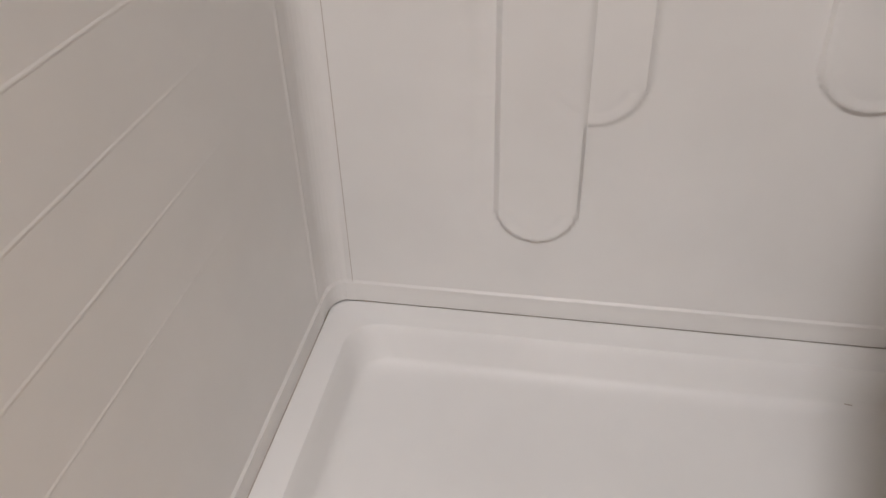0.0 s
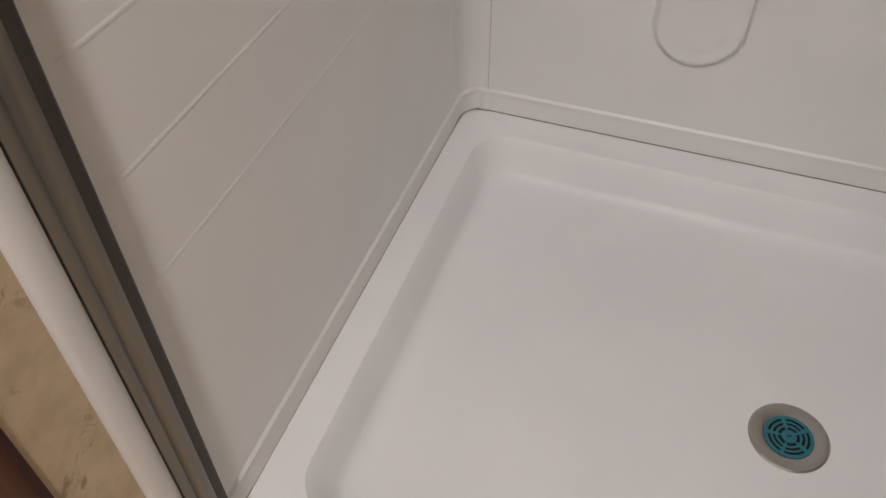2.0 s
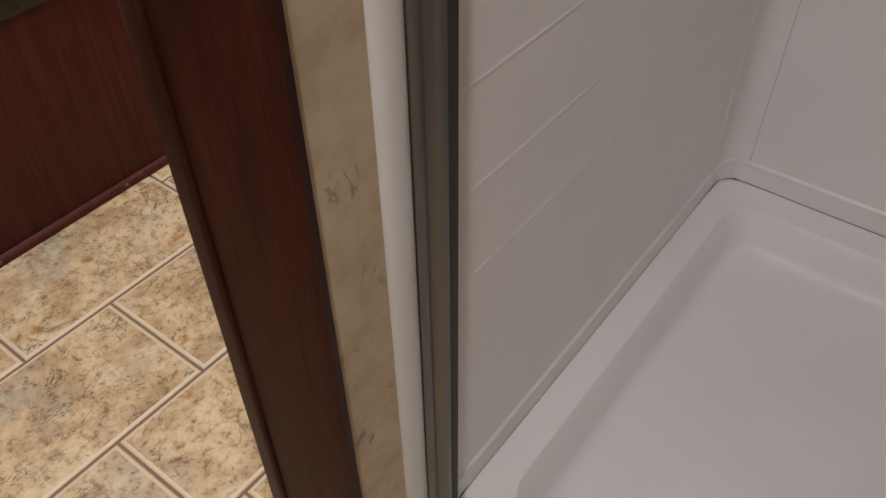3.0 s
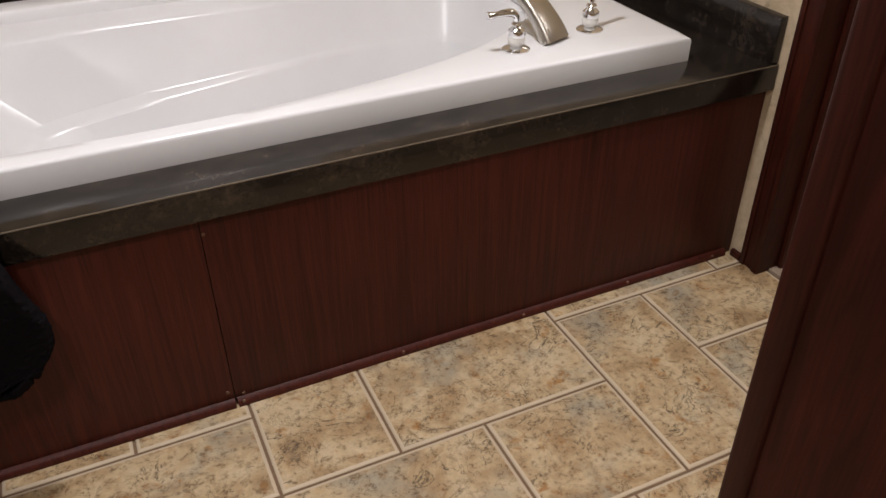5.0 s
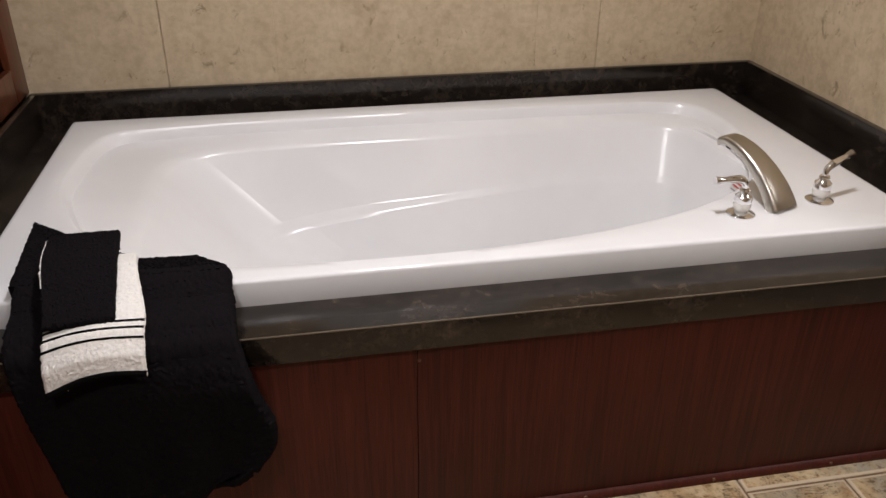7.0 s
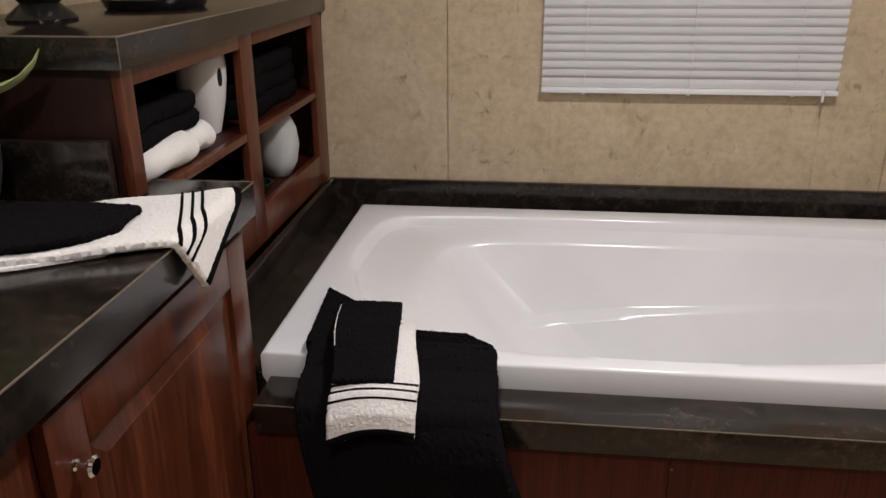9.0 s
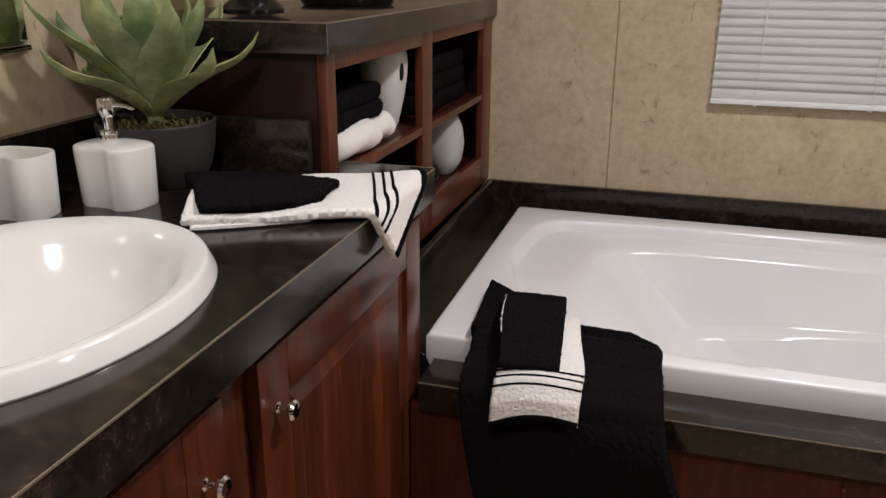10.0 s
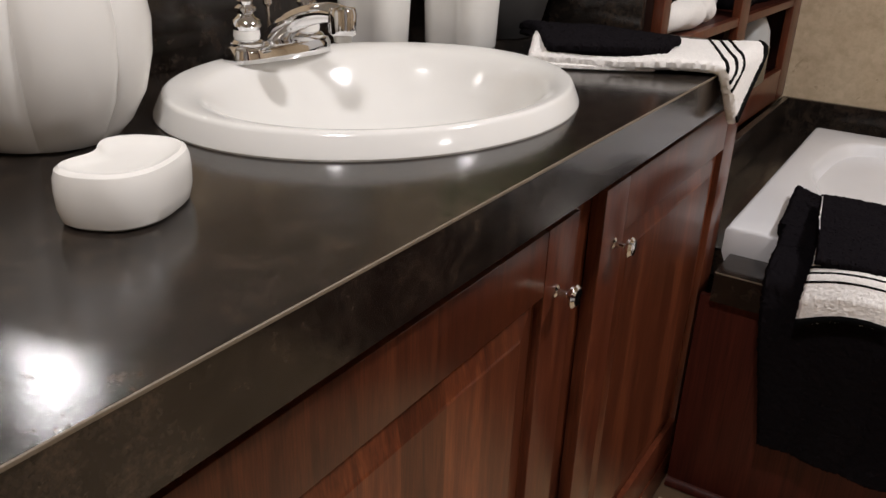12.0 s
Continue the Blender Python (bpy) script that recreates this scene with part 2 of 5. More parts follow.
def structure(ob, label, category):
    return tagged(ob, label, category, "", "structure")


def add_box(bm, x0, x1, y0, y1, z0, z1, bev=0.0, seg=2):
    r = bmesh.ops.create_cube(bm, size=1)
    for q in r["verts"]:
        q.co = Vector(((x0 + x1) / 2 + q.co.x * (x1 - x0), (y0 + y1) / 2 + q.co.y * (y1 - y0), (z0 + z1) / 2 + q.co.z * (z1 - z0)))
    if bev > 0:
        es = list({e for q in r["verts"] for e in q.link_edges})
        bmesh.ops.bevel(bm, geom=es, offset=bev, segments=seg, affect="EDGES", profile=0.6)
    return bm


def boxm(x0, x1, y0, y1, z0, z1, bev=0.0, seg=2):
    return add_box(bmesh.new(), x0, x1, y0, y1, z0, z1, bev, seg)


def add_loops(bm, loops, cap0=True, cap1=True):
    rings = [[bm.verts.new(p) for p in lp] for lp in loops]
    n = len(rings[0])
    for a, b in zip(rings, rings[1:]):
        for i in range(n):
            bm.faces.new((a[i], a[(i + 1) % n], b[(i + 1) % n], b[i]))
    if cap0:
        bm.faces.new(rings[0][::-1])
    if cap1:
        bm.faces.new(rings[-1])
    return bm


def lathe(profile, seg=32, cx=0.0, cy=0.0, bm=None, cap0=True, cap1=True):
    bm = bm or bmesh.new()
    loops = [[(cx + r * math.cos(2 * math.pi * i / seg), cy + r * math.sin(2 * math.pi * i / seg), z) for i in range(seg)] for r, z in profile]
    return add_loops(bm, loops, cap0, cap1)


def tube(path, radii, seg=12, bm=None, flat=1.0):
    """A bent rod along a path of points; radii one per point."""
    bm = bm or bmesh.new()
    pts = [Vector(p) for p in path]
    loops = []
    up = Vector((0, 0, 1))
    for i, p in enumerate(pts):
        d = (pts[min(i + 1, len(pts) - 1)] - pts[max(i - 1, 0)]).normalized()
        s = d.cross(up)
        s = s.normalized() if s.length > 1e-3 else Vector((1, 0, 0))
        u = s.cross(d).normalized()
        r = radii[i] if isinstance(radii, (list, tuple)) else radii
        loops.append([p + (s * math.cos(a) + u * flat * math.sin(a)) * r for a in (2 * math.pi * k / seg for k in range(seg))])
    return add_loops(bm, loops)


def spline(ctrl, n, closed=True):
    """Catmull-Rom through control points."""
    out, k = [], len(ctrl)
    spans = k if closed else k - 1
    for j in range(n):
        f = j / n * spans if closed else j / (n - 1) * spans
        i = min(int(f), spans - 1)
        u = f - i
        g = (lambda q: ctrl[q % k]) if closed else (lambda q: ctrl[max(0, min(k - 1, q))])
        p = [g(i - 1), g(i), g(i + 1), g(i + 2)]
        out.append(tuple(0.5 * (2 * b + (c - a) * u + (2 * a - 5 * b + 4 * c - d) * u * u + (3 * b - a - 3 * c + d) * u ** 3) for a, b, c, d in zip(*p)))
    return out


def sheet(fn, nu, nv, thick, fuzz=0.0):
    """A closed cloth slab over fn(u, v), offset along its normals by the thickness."""
    bm = bmesh.new()
    g = [[Vector(fn(i / nu, j / nv)) for j in range(nv + 1)] for i in range(nu + 1)]
    rnd = random.Random(nu * 131 + nv)
    top, bot = [], []
    for i in range(nu + 1):
        tr, br = [], []
        for j in range(nv + 1):
            du = g[min(i + 1, nu)][j] - g[max(i - 1, 0)][j]
            dv = g[i][min(j + 1, nv)] - g[i][max(j - 1, 0)]
            nn = du.cross(dv)
            nn = nn.normalized() if nn.length > 1e-9 else Vector((0, 0, 1))
            edge = min(i, nu - i, j, nv - j)
            th = thick * (0.45 if edge == 0 else 0.85 if edge == 1 else 1.0)
            f0, f1 = Vector((0, 0, 0)), Vector((0, 0, 0))
            if fuzz:
                f0, f1 = (Vector((rnd.gauss(0, 0.6), rnd.gauss(0, 0.6), rnd.gauss(0, 0.6))) * fuzz for _ in range(2))
            tr.append(bm.verts.new(g[i][j] + nn * th / 2 + f0))
            br.append(bm.verts.new(g[i][j] - nn * th / 2 + f1))
        top.append(tr)
        bot.append(br)
    for i in range(nu):
        for j in range(nv):
            bm.faces.new((top[i][j], top[i + 1][j], top[i + 1][j + 1], top[i][j + 1]))
            bm.faces.new((bot[i][j], bot[i][j + 1], bot[i + 1][j + 1], bot[i + 1][j]))
    ring = [(i, 0) for i in range(nu + 1)] + [(nu, j) for j in range(1, nv + 1)] + [(i, nv) for i in range(nu - 1, -1, -1)] + [(0, j) for j in range(nv - 1, 0, -1)]
    for k in range(len(ring)):
        (a, b), (c, d) = ring[k], ring[(k + 1) % len(ring)]
        bm.faces.new((top[a][b], bot[a][b], bot[c][d], top[c][d]))
    return bm


def along(points, s):
    """The point at the share s of a polyline's length."""
    ps = [Vector(p) for p in points]
    ls = [(b - a).length for a, b in zip(ps, ps[1:])]
    d = s * sum(ls)
    for a, b, l in zip(ps, ps[1:], ls):
        if d <= l or b is ps[-1]:
            return a.lerp(b, min(1.0, d / l))
        d -= l
    return ps[-1]

# ---- setting ----
XW, XE = 0.02, 2.585            # west wall face, east wall face
YN, YS = 0.0, -4.0              # north wall face, south wall face
SX, SY, SY2 = 2.518, -2.174, -3.33   # shower: back wall, north side, south side
PX = 1.602                      # west end of the partition
WX0, WX1, WZ0, WZ1 = 1.13, 1.88, 0.91, 1.85   # window opening
DY0, DY1 = -1.202, -2.03        # doorway in the east wall


def wall(name, boxes, material, label, category="wall"):
    bm = bmesh.new()
    for bx in boxes:
        add_box(bm, *bx)
    return structure(finish(name, bm, material), label, category)


def panels(parent, pieces):
    for bx in pieces:
        part("panel", boxm(*bx, 0.0012, 1), WALLPAPER, parent, smooth=False)


wall("wall_west", [(-0.10, XW - 0.006, YS - 0.1, 0.12, 0, CEIL)], WALLPAPER, "tan mottled wallpaper on the wall behind the vanity")
wall_w = bpy.data.objects["wall_west"]
panels(wall_w, [(XW - 0.007, XW, -1.62, -0.4, 0.0, CEIL), (XW - 0.007, XW, -2.842, -1.623, 0.0, CEIL), (XW - 0.007, XW, -4.0, -2.845, 0.0, CEIL)])
wall("wall_north", [(XW, WX0, 0.006, 0.12, 0, CEIL), (WX1, 2.75, 0.006, 0.12, 0, CEIL), (WX0, WX1, 0.006, 0.12, 0, WZ0), (WX0, WX1, 0.006, 0.12, WZ1, CEIL)], WALLPAPER, "tan mottled wallpaper wall with thin panel seams behind the tub")
wall_n = bpy.data.objects["wall_north"]
panels(wall_n, [(XW + 0.001, 0.828, 0, 0.007, 0.4, CEIL), (0.832, WX0, 0, 0.007, 0.4, CEIL), (WX0, WX1, 0, 0.007, 0.4, WZ0), (WX0, WX1, 0, 0.007, WZ1, CEIL),
                (WX1, 2.07, 0, 0.007, 0.4, CEIL), (2.074, XE, 0, 0.007, 0.4, CEIL)])
wall("wall_east", [(XE, XE + 0.10, DY0, 0.006, 0, CEIL), (XE, XE + 0.10, DY1, DY0, 2.03, CEIL), (XE, XE + 0.10, -2.0745, DY1, 0, CEIL)], WALLPAPER, "tan mottled wallpaper wall at the foot of the tub")
wall("partition_wall", [(PX, 1.7, SY + 0.002, -2.075, 0, CEIL), (1.7, 2.75, SY + 0.012, -2.075, 0, CEIL)], WALLPAPER, "tan wallpapered partition between shower and doorway")
wall("wall_south", [(-0.10, 2.75, YS - 0.10, YS, 0, CEIL)], WALLPAPER, "tan mottled wallpaper wall")
# unseen wall, its edge set by the shadow wanted on the pan
wall("wall_shower_shade", [(1.66, 1.74, YS, -2.84, 0, CEIL)], WALLPAPER, "unseen tan wallpapered wall beside the shower opening, placed to shade the pan")
wall("wall_shower_back", [(2.60, 2.75, YS, -2.174, 0, CEIL)], WALLPAPER, "plain wall behind the shower")
wall("ceiling", [(-0.10, 4.3, YS - 0.10, 0.12, CEIL, CEIL + 0.08)], PAINT, "flat white painted ceiling", "ceiling")
wall("wall_hall", [(4.2, 4.3, -3.2, 0.12, 0, CEIL), (2.685, 4.2, 0.02, 0.12, 0, CEIL), (2.75, 4.2, -3.2, -3.1, 0, CEIL), (2.751, 2.76, -3.1, -2.05, 0, CEIL)], WALLPAPER, "plain tan walls of the carpeted room beyond")
structure(finish("floor_carpet", boxm(2.612, 4.2, -3.1, 0.02, -0.06, 0.006), CARPET), "tan cut-pile carpet beyond the doorway", "carpet")
floor = structure(finish("floor", boxm(-0.1, 2.612, YS, 0.1, -0.06, -0.004), GROUT), "stone-look vinyl tile floor with brown joints", "floor")

# doorway casing and jamb
door = structure(new("door_1"), "dark wood casing round the open doorway to the carpeted room", "doorway")
part("casing", boxm(XE - 0.010, XE - 0.0005, DY0, -1.162, 0, 2.10, 0.003), CASING, door)
part("casing_bead", boxm(XE - 0.014, XE - 0.0102, DY0 + 0.024, -1.164, 0, 2.10, 0.003), CASING, door)
part("jamb", boxm(XE - 0.014, XE + 0.112, DY0 - 0.020, DY0 - 0.0005, 0, 2.03, 0.002), CASING, door)
part("door_stop", boxm(XE + 0.05, XE + 0.09, DY0 - 0.032, DY0 - 0.0205, 0, 2.03, 0.002), CASING, door)
part("head_casing", boxm(XE - 0.016, XE - 0.0005, -2.05, -1.156, 2.102, 2.17, 0.004), CASING, door)

# end cap of the partition
cap = structure(new("trim"), "dark wood corner casing on the end of the partition", "trim")
board = [(PX - 0.022, -2.0885), (PX - 0.0005, -2.0885), (PX - 0.0005, SY - 0.0015), (PX - 0.007, SY - 0.0015), (PX - 0.011, SY + 0.003)]
part("casing_board", add_loops(bmesh.new(), [[(x, y, z) for x, y in board] for z in (0, CEIL)]), CASING, cap)
part("casing_bead", boxm(PX - 0.027, PX - 0.0005, -2.0880, -2.068, 0, CEIL, 0.004, 3), CASING, cap)
part("back_return", boxm(PX + 0.0005, PX + 0.05, -2.0745, -2.068, 0, CEIL, 0.003), CASING, cap)

# window behind the blind
win = structure(new("window_1"), "white framed window behind the lowered blind", "window")
for nm, bx in (("window_frame", (WX0, WX0 + 0.035, 0.03, 0.09, WZ0, WZ1)), ("window_frame", (WX1 - 0.035, WX1, 0.03, 0.09, WZ0, WZ1)),
               ("window_frame", (WX0 + 0.036, WX1 - 0.036, 0.03, 0.09, WZ0, WZ0 + 0.035)), ("window_frame", (WX0 + 0.036, WX1 - 0.036, 0.03, 0.09, WZ1 - 0.035, WZ1))):
    part(nm, boxm(*bx, 0.003), WHITE_FRAME, win)
pane = part("pane", boxm(WX0 + 0.03, WX1 - 0.03, 0.055, 0.061, WZ0 + 0.03, WZ1 - 0.03), GLASS, win)
pane.visible_shadow = False


def mini_blind():
    x0, x1, zb, zt = 1.101, 1.909, 0.870, 1.92
    bl = thing("window_blind", "white aluminium mini blind lowered with closed slats", "blind")
    part("bottom_rail", boxm(x0, x1, -0.030, -0.006, zb, zb + 0.014, 0.004), BLIND, bl)
    part("head_rail", boxm(x0, x1, -0.032, -0.001, zt, zt + 0.028, 0.003), BLIND, bl)
    bm = bmesh.new()
    h = 0.029
    prof = [(-0.006 + 0.0022 * math.cos(math.pi * f), f * h) for f in (-0.5, -0.3, -0.1, 0.1, 0.3, 0.5)]
    tilt = radians(24)
    loop = [(-q * math.cos(tilt) - w * math.sin(tilt), w * math.cos(tilt)) for q, w in prof]
    back = [(y + 0.0009, z) for y, z in reversed(loop)]
    ring = loop + back
    add_loops(bm, [[(x, y, z) for y, z in ring] for x in (x0 + 0.002, x1 - 0.002)])
    first = part("slat", bm, BLIND, bl, smooth=True, loc=(0, -0.022, zb + 0.028))
    n = int((zt - zb - 0.03) / 0.0235)
    for i in range(1, n):
        s = new("slat", first.data)
        s.parent = bl
        s.location = (0, -0.022 + random.uniform(-0.0008, 0.0008), zb + 0.028 + i * 0.0235)
        s.rotation_euler = (random.uniform(-0.03, 0.03), 0, 0)
    for x in (x0 + 0.12, x0 + 0.41, x1 - 0.12):
        part("ladder_cord", tube([(x, -0.0365, zb + 0.01), (x, -0.0365, zt)], 0.0009, 6), SWITCH, bl)
        part("cord_button", lathe([(0.003, zb - 0.006), (0.006, zb - 0.004), (0.005, zb - 0.0005)], 10, x, -0.018), SWITCH, bl)
    part("tilt_wand_end", lathe([(0.003, zb - 0.014), (0.004, zb - 0.004), (0.003, zb + 0.02)], 10, x1 - 0.045, -0.044), SWITCH, bl)
    return bl


mini_blind()

# ---- shower ----
SEAM = mat("grey_seam", (0.46, 0.40, 0.36), 0.8)
sw = structure(new("wall_shower"), "white moulded shower wall with embossed lines and recessed niches", "shower wall")
ZL = 0.202


def north_panel():
    bm = bmesh.new()
    grid = [ZL + 0.0022, 0.233, 0.2385, 0.2425, 0.2475]
    z = 0.563
    while z < 2.0:
        grid += [z - 0.0030, z - 0.0008, z + 0.0008, z + 0.0030]
        z += 0.1005
    grid.append(2.15)
    xs = [1.70, 1.745, 1.749] + [1.749 + (2.30 - 1.749) * k / 6 for k in range(1, 7)] + [2.304, 2.40, 2.438, 2.4445, 2.451, 2.478, 2.486, 2.494, 2.501, 2.507, 2.512, 2.5155, 2.5172]

    def depth(x, zz):
        d = 0.0
        if 0.2375 < zz < 0.2435:
            d += 0.0030
        if zz < 0.2375:
            d += 0.002
        if 1.747 < x < 2.302 and zz > 0.5:
            ph = (zz - 0.563) % 0.1005
            ph = min(ph, 0.1005 - ph)
            if ph < 0.002:
                d += 0.0004 * min(1.0, max(0.25, (2.35 - x) / 0.3))
        if 2.440 < x < 2.450:
            d += 0.0016
        if x > 2.478:
            d += 0.04 - math.sqrt(max(0.0, 0.04 ** 2 - (x - 2.478) ** 2))
        return d

    rows = [[bm.verts.new((x, SY - depth(x, zz), zz)) for x in xs] for zz in grid]
    for r0, r1 in zip(rows, rows[1:]):
        for i in range(len(xs) - 1):
            bm.faces.new((r0[i], r0[i + 1], r1[i + 1], r1[i]))
    b0 = [bm.verts.new((x, SY + 0.008, grid[0])) for x in xs]
    b1 = [bm.verts.new((x, SY + 0.008, grid[-1])) for x in xs]
    for i in range(len(xs) - 1):
        bm.faces.new((rows[0][i], b0[i], b0[i + 1], rows[0][i + 1]))
        bm.faces.new((rows[-1][i], rows[-1][i + 1], b1[i + 1], b1[i]))
        bm.faces.new((b0[i], b1[i], b1[i + 1], b0[i + 1]))
    return bm


part("side_panel", north_panel(), SHOWER, sw, smooth=False)


def stadium(y0, y1, z0, z1, n=14):
    """A slot outline with a round foot, open to the top of the panel."""
    r, c = (y1 - y0) / 2, (y0 + y1) / 2
    foot = [(c - r * math.cos(math.pi * k / n), z0 + r - r * math.sin(math.pi * k / n)) for k in range(n + 1)]
    return foot + [(y1, z1), (y0, z1)]


def east_panel():
    """Back wall of the shower as a height field with sunk slots."""
    bm = bmesh.new()
    slots = [(-2.586, -2.452, 0.357, 0.020), (-2.666, -2.512, 0.561, 0.011), (-3.02, -2.866, 0.602, 0.020)]
    ny, nz = 236, 300
    y0, y1, z0, z1 = SY2 - 0.0, SY - 0.006, ZL + 0.0014, 1.35

    def inside(y, z, s):
        a, b, f, d = s
        r, c = (b - a) / 2, (a + b) / 2
        if z > f + r:
            dist = r - abs(y - c)
        else:
            dist = r - math.hypot(y - c, z - f - r)
        return dist

    def h(y, z):
        d = 0.0
        for s in slots:
            q = inside(y, z, s)
            k = max(0.0, min(1.0, q / 0.008))
            k = k * k * (3 - 2 * k)
            d = min(d, -0.6 * s[3] * k)
            w = max(0.0, 1.0 - abs(q - 0.024) / 0.010) if z < s[2] + 0.06 else 0.0
            d += 0.0016 * w
        if z > 0.40:
            k = max(0.0, min(1.0, (y + 2.432) / 0.022))
            d += 0.0035 * (1 - k * k * (3 - 2 * k)) * min(1.0, (z - 0.40) / 0.06) * (1.0 if y > -2.46 else 0.0)
        if 0.2355 < z < 0.2435:
            d -= 0.0030
        if z < 0.2355:
            d -= 0.002
        if y > -2.2135:
            d -= 0.0015
        for g in (0.70, 0.60):
            if abs(z - g) < 0.002 and -2.45 < y < -2.40:
                d -= 0.0012
        return d

    ys = [y0 + (y1 - y0) * i / ny for i in range(ny + 1)]
    zs = [z0 + (z1 - z0) * (j / nz) for j in range(nz + 1)]
    vs = [[bm.verts.new((SX + h(y, z), y, z)) for y in ys] for z in zs]
    for a, b in zip(vs, vs[1:]):
        for i in range(ny):
            bm.faces.new((a[i], b[i], b[i + 1], a[i + 1]))
    return bm


part("back_panel", east_panel(), SHOWER, sw)
part("upper_back_panel", boxm(SX, SX + 0.03, SY2, SY - 0.006, 1.351, 2.15), SHOWER, sw)
part("back_filler", boxm(SX + 0.045, SX + 0.08, SY2, SY, 0.0, 2.15), SHOWER, sw)
part("south_panel", boxm(1.74, SX + 0.04, SY2 - 0.05, SY2 - 0.0005, 0, 2.15), SHOWER, sw)
part("corner_seam", boxm(SX - 0.0012, SX + 0.002, -2.2130, -2.2122, ZL + 0.002, 1.35), SEAM, sw)
part("base_gap", boxm(SX - 0.001, SX + 0.012, -3.28, -2.213, ZL - 0.0010, ZL + 0.0008), SEAM, sw)
part("side_gap", boxm(1.76, 2.44, SY - 0.0030, SY + 0.004, ZL - 0.0010, ZL + 0.0014), SEAM, sw)


def rounded_rect(x0, x1, y0, y1, r, n=8):
    out = []
    for cx, cy, a0 in ((x1 - r, y1 - r, 0), (x0 + r, y1 - r, 90), (x0 + r, y0 + r, 180), (x1 - r, y0 + r, 270)):
        out += [(cx + r * math.cos(radians(a0 + 90 * k / n)), cy + r * math.sin(radians(a0 + 90 * k / n))) for k in range(n + 1)]
    return out


def shower_pan():
    p = thing("shower_pan", "white moulded shower pan with a raised rim", "shower pan")
    x0, x1, y0, y1 = 1.70, SX, SY2, SY

    def lp(ins, r, z, front=0.0):
        return [(x, y, z) for x, y in rounded_rect(x0 + ins + front, x1 - ins, y0 + ins, y1 - ins, r)]
    dx, dy = 2.10, -2.752
    loops = [lp(0.001, 0.01, 0.0), lp(0.001, 0.01, ZL - 0.004), lp(0.003, 0.040, ZL), lp(0.008, 0.045, ZL - 0.001), lp(0.014, 0.050, ZL - 0.005), lp(0.032, 0.055, ZL - 0.009, 0.02), lp(0.043, 0.055, ZL - 0.013, 0.03),
             lp(0.053, 0.055, ZL - 0.026, 0.03), lp(0.064, 0.055, ZL - 0.064, 0.03), lp(0.072, 0.055, ZL - 0.074, 0.03), lp(0.088, 0.055, ZL - 0.080, 0.03)]
    base = loops[-1]
    for f, dz in ((0.8, 0.083), (0.5, 0.087), (0.22, 0.091)):
        loops.append([(dx + (x - dx) * f, dy + (y - dy) * f, ZL - dz) for x, y, z in base])
    part("rim", add_loops(bmesh.new(), loops[:7], True, False), PAN, p)
    part("basin", add_loops(bmesh.new(), loops[6:], False, True), PAN, p)
    d = thing("shower_drain", "round steel shower drain with a teal strainer", "drain", loc=(dx, dy, ZL - 0.0908), rz=20)
    d.scale = (0.9, 0.9, 1.0)
    part("flange", lathe([(0.030, -0.001), (0.0345, 0.0005), (0.040, 0.003), (0.054, 0.0025), (0.0565, 0.0002), (0.0565, -0.0004)], 40, cap0=False, cap1=False), STEEL, d)
    part("drain_hole", lathe([(0.034, 0.0004), (0.0001, 0.0004)], 24, cap0=False, cap1=False), BLACK, d)
    bm = bmesh.new()

    def arc(r0, r1, a0, a1, z0=0.0006, z1=0.0018):
        n = max(3, int((a1 - a0) / 8))
        rings = []
        for k in range(n + 1):
            a = radians(a0 + (a1 - a0) * k / n)
            c, s = math.cos(a), math.sin(a)
            rings.append([(r0 * c, r0 * s, z0), (r1 * c, r1 * s, z0), (r1 * c, r1 * s, z1), (r0 * c, r0 * s, z1)])
        add_loops(bm, rings)
    for r0, r1 in ((0.0295, 0.0345), (0.0225, 0.0255), (0.0155, 0.0185)):
        arc(r0, r1, 0, 359.9)
    for k in range(5):
        arc(0.0001, 0.032, k * 72 - 6, k * 72 + 6, 0.0006, 0.0022)
    lathe([(0.0105, 0.0002), (0.0105, 0.0024), (0.0001, 0.0026)], 20, bm=bm, cap1=False)
    part("strainer", bm, TEAL, d, "teal plastic strainer")
    part("strainer_slot", boxm(-0.0008, 0.0008, -0.004, 0.004, 0.0024, 0.0029), BLACK, d)
    m = thing("debris_speck", "small dark speck lying in the shower pan", "debris", loc=(2.448, -3.025, ZL - 0.0645), rz=80)
    part("speck", tube([(-0.006, 0, 0.001), (0, 0.001, 0.002), (0.005, 0, 0.001)], 0.0009, 6), SEAM, m)


shower_pan()


